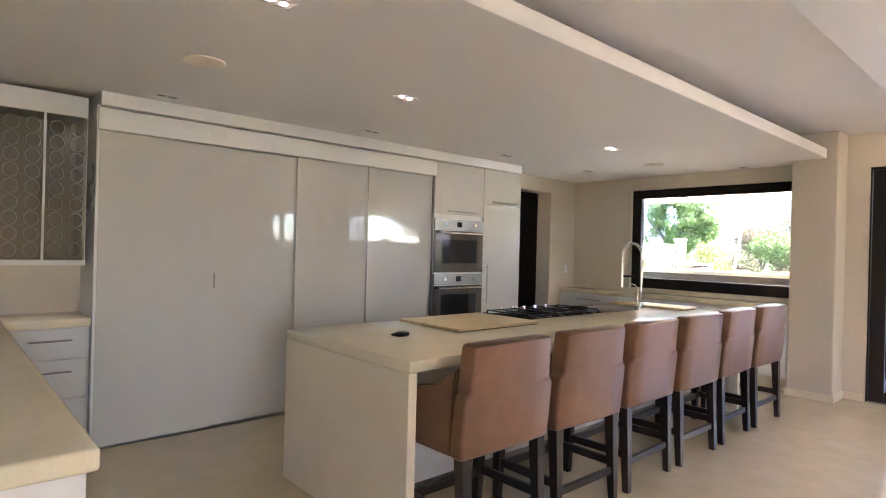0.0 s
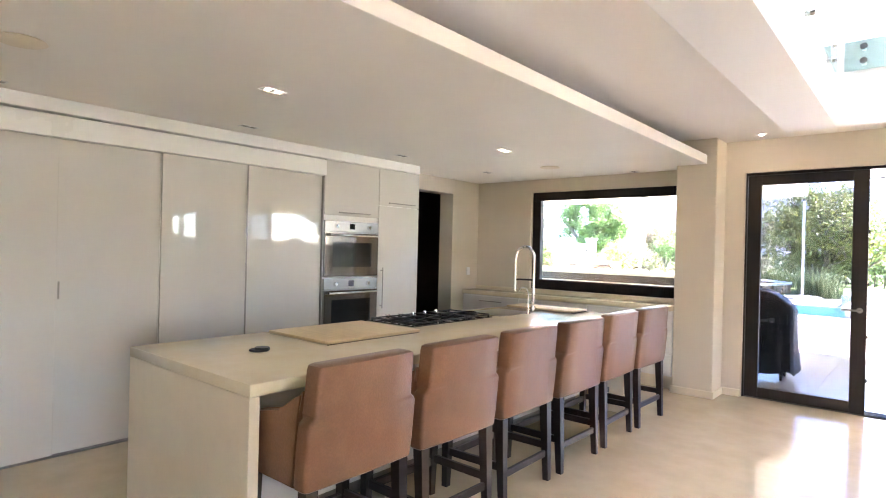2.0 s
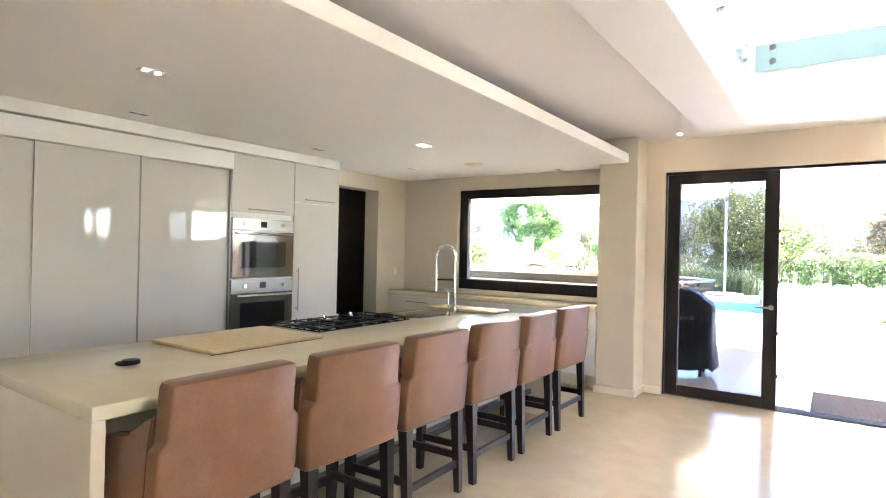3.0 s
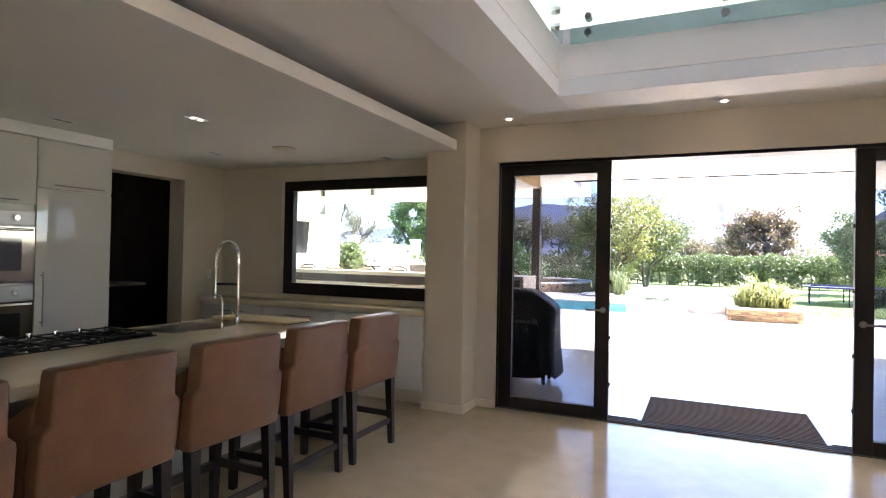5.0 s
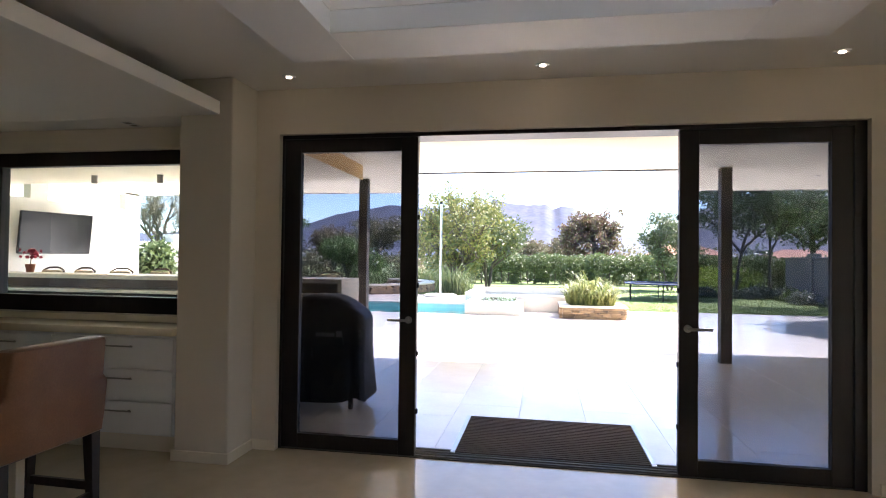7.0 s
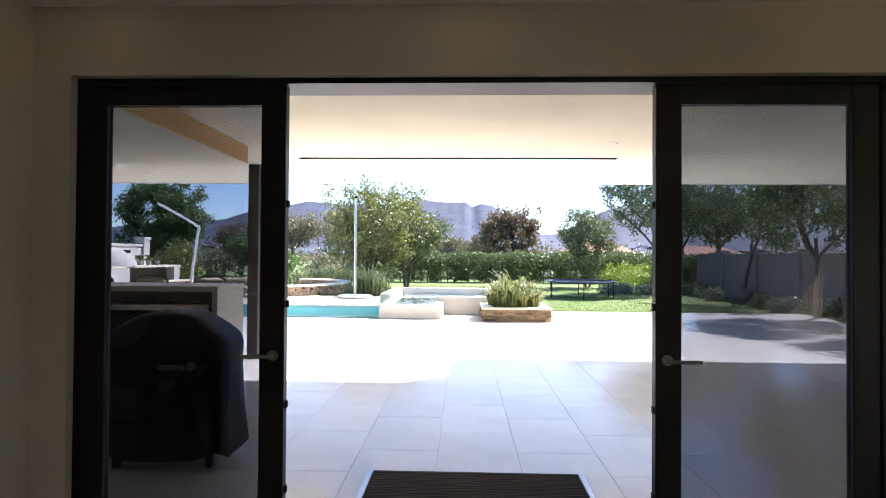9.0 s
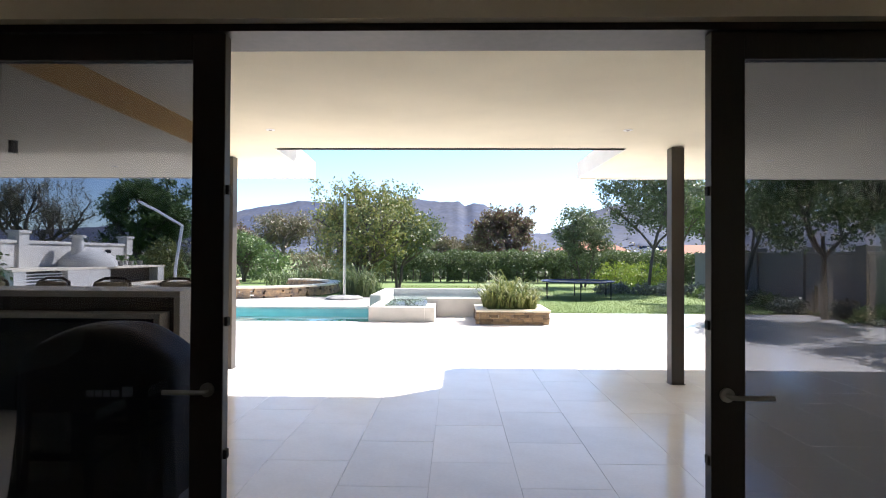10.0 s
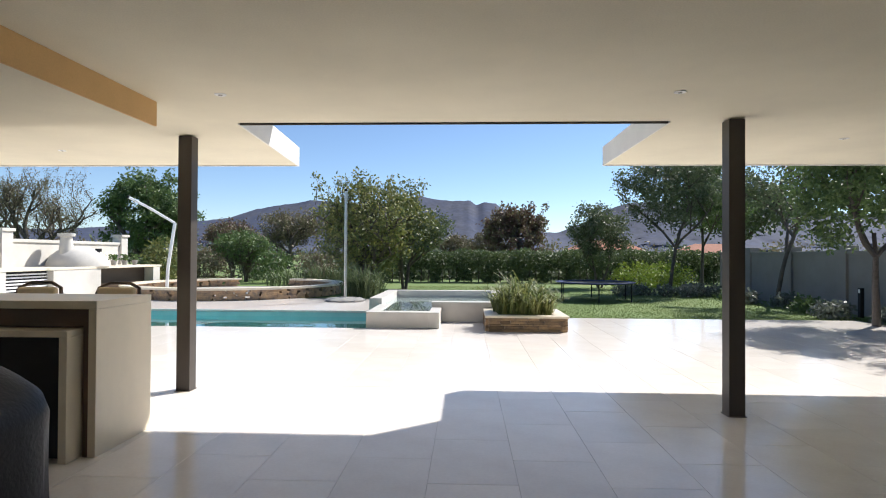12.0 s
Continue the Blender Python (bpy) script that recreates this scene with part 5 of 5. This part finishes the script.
for k in range(5):
    clump((6.6 + k * 0.75, 21.2 + 0.4 * math.sin(k * 1.7), -0.03), 0.5, 0.5, L_LAV, 80 + k, "grey-green lavender bush at the lawn's edge", 420, 0.07)
clump((-13.3, 24.4, 0), 1.0, 2.4, L_YEL, 90, "leafy yellow-green shrub beside the outdoor kitchen", 1800, 0.11)
clump((8.3, 25.5, 0), 1.4, 1.35, L_LIM, 91, "bright lime-green clipped shrub", 1800, 0.08)
clump((10.0, 26.5, 0), 1.4, 1.35, L_LIM, 92, "bright lime-green clipped shrub", 1800, 0.08)
for k in range(6):
    clump((-16 + k * 2.1, 29 + (k % 3) * 1.5, 0), 1.3, 1.6 + 0.3 * (k % 2), (L_GRN, L_BRN, L_OLV)[k % 3], 100 + k, "mixed garden shrub behind the fire pit", 1300, 0.11)

# hedge along the lawn
rs = np.random.RandomState(7)
pts = []
for k in range(62000):
    x = rs.uniform(-5.0, 17.0)
    z = rs.uniform(0.02, 1.76) + 0.07 * math.sin(x * 2.1) + 0.05 * math.sin(x * 5.3)
    if z < 0.72 and math.sin(x * 4.2) + 0.6 * math.sin(x * 9.1) < 0.05:
        continue
    pts.append((x, 31.5 + rs.normal() * 0.5, z))
hd = thing("hedge", "long clipped dark green hedge across the lawn's end", "hedge", (0, 0, 0))
o = new("leaves", leaves_mesh("leaves", pts, 0.085, L_HED, rs))
o.parent = hd
bm = B()
for k in range(53):
    x = -4.9 + k * 0.41
    tube(bm, [(x, 31.5, -0.05), (x + 0.05 * math.sin(k), 31.5, 0.5), (x, 31.45, 1.3)], [0.035, 0.028, 0.015], 5)
part("stem", bm, BARK, hd)["kind"] = "stuff"

# far woods and scrub
rs = np.random.RandomState(8)
pts, pts2 = [], []
for k in range(560):
    x, y = rs.uniform(-140, 140), rs.uniform(50, 170)
    r, h = rs.uniform(1.5, 4.5), rs.uniform(1.2, 4.0)
    if k % 4 == 0:
        x, y, r, h = rs.uniform(-9, 22), rs.uniform(34, 46), rs.uniform(0.9, 1.8), rs.uniform(0.7, 1.5)
    n = 220
    a = rs.rand(n) * 6.28
    q = np.sqrt(rs.rand(n)) * r
    block = np.stack([x + q * np.cos(a), y + q * np.sin(a), h * (0.1 + 0.9 * rs.rand(n)) * (1 - 0.45 * (q / r) ** 2)], 1)
    (pts if k % 2 else pts2).append(block)
for p, m, lab in ((pts, L_BRN, "dry brown scrub in the distance"), (pts2, L_OLV, "olive-green bushland in the distance")):
    o = new("far_woods", leaves_mesh("far_woods", np.concatenate(p), 0.26, m, rs, 1.4))
    tagged(o, lab, "woods", kind="stuff")
# tufts of grass on the near lawn
vs, fs = [], []
for k in range(60000):
    x, y = rs.uniform(-2.5, 10.6), 13.02 + 14 * rs.rand() ** 1.5
    if x < 3.0 and y < 18.0:
        continue
    a, h = rs.rand() * 6.28, rs.uniform(0.02, 0.045)
    i = len(vs)
    vs += [(x, y, -0.036), (x + 0.014 * math.cos(a), y + 0.014 * math.sin(a), -0.036), (x + rs.normal() * 0.012, y + rs.normal() * 0.012, -0.036 + h)]
    fs.append((i, i + 1, i + 2))
me = bpy.data.meshes.new("grass")
me.from_pydata(vs, [], fs)
me.materials.append(leaf_material("grass_blades", (0.11, 0.18, 0.04), (0.18, 0.23, 0.07)))
tagged(new("grass", me), "short mown grass of the lawn", "grass", kind="stuff")


def far_house(x, y, w, d, h):
    f = thing("far_house", "low farmhouse with a terracotta hip roof far off", "house", (x, y, 0))
    part("wall", box(B(), -w / 2, w / 2, -d / 2, d / 2, 0, h), SOFFIT, f)
    bm = B()
    e = [bm.verts.new((sx * (w / 2 + 0.5), sy * (d / 2 + 0.5), h)) for sx, sy in ((-1, -1), (1, -1), (1, 1), (-1, 1))]
    r = [bm.verts.new((sx * w / 4, 0, h + 1.5)) for sx in (-1, 1)]
    bm.faces.new((e[0], e[1], r[1], r[0])), bm.faces.new((e[2], e[3], r[0], r[1])), bm.faces.new((e[1], e[2], r[1])), bm.faces.new((e[3], e[0], r[0])), bm.faces.new(e[::-1])
    part("roof", bm, TERRA, f)


far_house(21, 85, 9, 7, 2.4)
far_house(40, 92, 11, 7, 2.0)

# mountains on the horizon
RIDGE = [(-1500, 83), (-1282, 77), (-1061, 87), (-907, 104), (-875, 116), (-821, 101), (-711, 113), (-633, 138), (-569, 150), (-491, 160), (-466, 167), (-427, 165), (-386, 161), (-315, 156), (-232, 160), (-168, 170), (-152, 178), (-137, 182), (-118, 175), (-95, 170), (-46, 165), (11, 166), (31, 152), (41, 157), (51, 161), (85, 158), (101, 146), (138, 124), (180, 97), (231, 73), (274, 73), (315, 94), (353, 102), (401, 137), (463, 157), (567, 166), (706, 160), (846, 154), (963, 147), (1025, 135), (1274, 121), (1528, 100)]
bm = B()
NX, NY = 420, 40
rows = []
for j in range(NY):
    row = []
    for i in range(NX):
        x = -1700 + 3400 * i / (NX - 1)
        h = np.interp(x, [a for a, b in RIDGE], [b for a, b in RIDGE])
        t = j / (NY - 1)
        p = t ** 1.25
        gully = noise.fractal(Vector((x * 0.012, t * 5.5, 3.0)), 1.0, 2.0, 5)
        z = h * p * (1 + 0.4 * gully * (1 - t)) - 4 + 2.0 * t * noise.noise(Vector((x * 0.06, 0, 0)))
        row.append(bm.verts.new((x, 1250 + 420 * t + 70 * gully * (1 - t), z)))
    rows.append(row)
for a, b in zip(rows, rows[1:]):
    for i in range(NX - 1):
        bm.faces.new((a[i], a[i + 1], b[i + 1], b[i]))
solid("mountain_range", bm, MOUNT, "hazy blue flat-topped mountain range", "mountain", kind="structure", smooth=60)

# ---------------------------------------------------------------- paving stones, nearest ones one by one
pav = bpy.data.objects["pavement"]
pm = mesh_of("paver", box(B(), 0, 0.598, 0, 0.898, -0.012, 0.0, 0.0015, 1), PAVE)
ph = mesh_of("paver", box(B(), 0, 0.598, 0, 0.448, -0.012, 0.0, 0.0015, 1), PAVE)
for i in range(20):
    for j in range(12):
        x, y = -5.7 + i * 0.6, 0.24 + j * 0.9 - (0.45 if i % 2 else 0.0)
        if y > 9.9:
            continue
        half = y < 0.22
        y = 0.24 if half else y
        o = new("paver", ph if half else pm)
        o.parent = pav
        o.location = (x, y, random.uniform(-0.0012, 0.0))
bm = B()
flat = []
for a, b, c, d in ((-14, -5.7, 0.24, 10.75), (6.3, 12, 0.24, 10.75), (-1.5, 9.8, 10.75, 13.0), (-14, -1.7, 14.42, 18.4), (-5.7, 6.3, 10.14, 10.75), (-5.7, 6.3, 0.222, 0.238)):
    x = a
    while x < b - 0.1:
        y = c
        while y < d - 0.012:
            flat.append((x, min(x + 0.5965, b), y, min(y + 0.8965, d)))
            y += 0.9
        x += 0.6
vs, fs = [], []
for a, b, c, d in flat:
    i = len(vs)
    vs += [(a, c, -0.012), (b, c, -0.012), (b, d, -0.012), (a, d, -0.012), (a, c, -0.001), (b, c, -0.001), (b, d, -0.001), (a, d, -0.001)]
    fs += [(i + 4, i + 5, i + 6, i + 7), (i, i + 1, i + 5, i + 4), (i + 1, i + 2, i + 6, i + 5), (i + 2, i + 3, i + 7, i + 6), (i + 3, i, i + 4, i + 7)]
me = bpy.data.meshes.new("far_pavers")
me.from_pydata(vs, [], fs)
me.materials.append(PAVE)
o = new("far_pavers", me)
o.parent = pav
o["kind"] = "stuff"
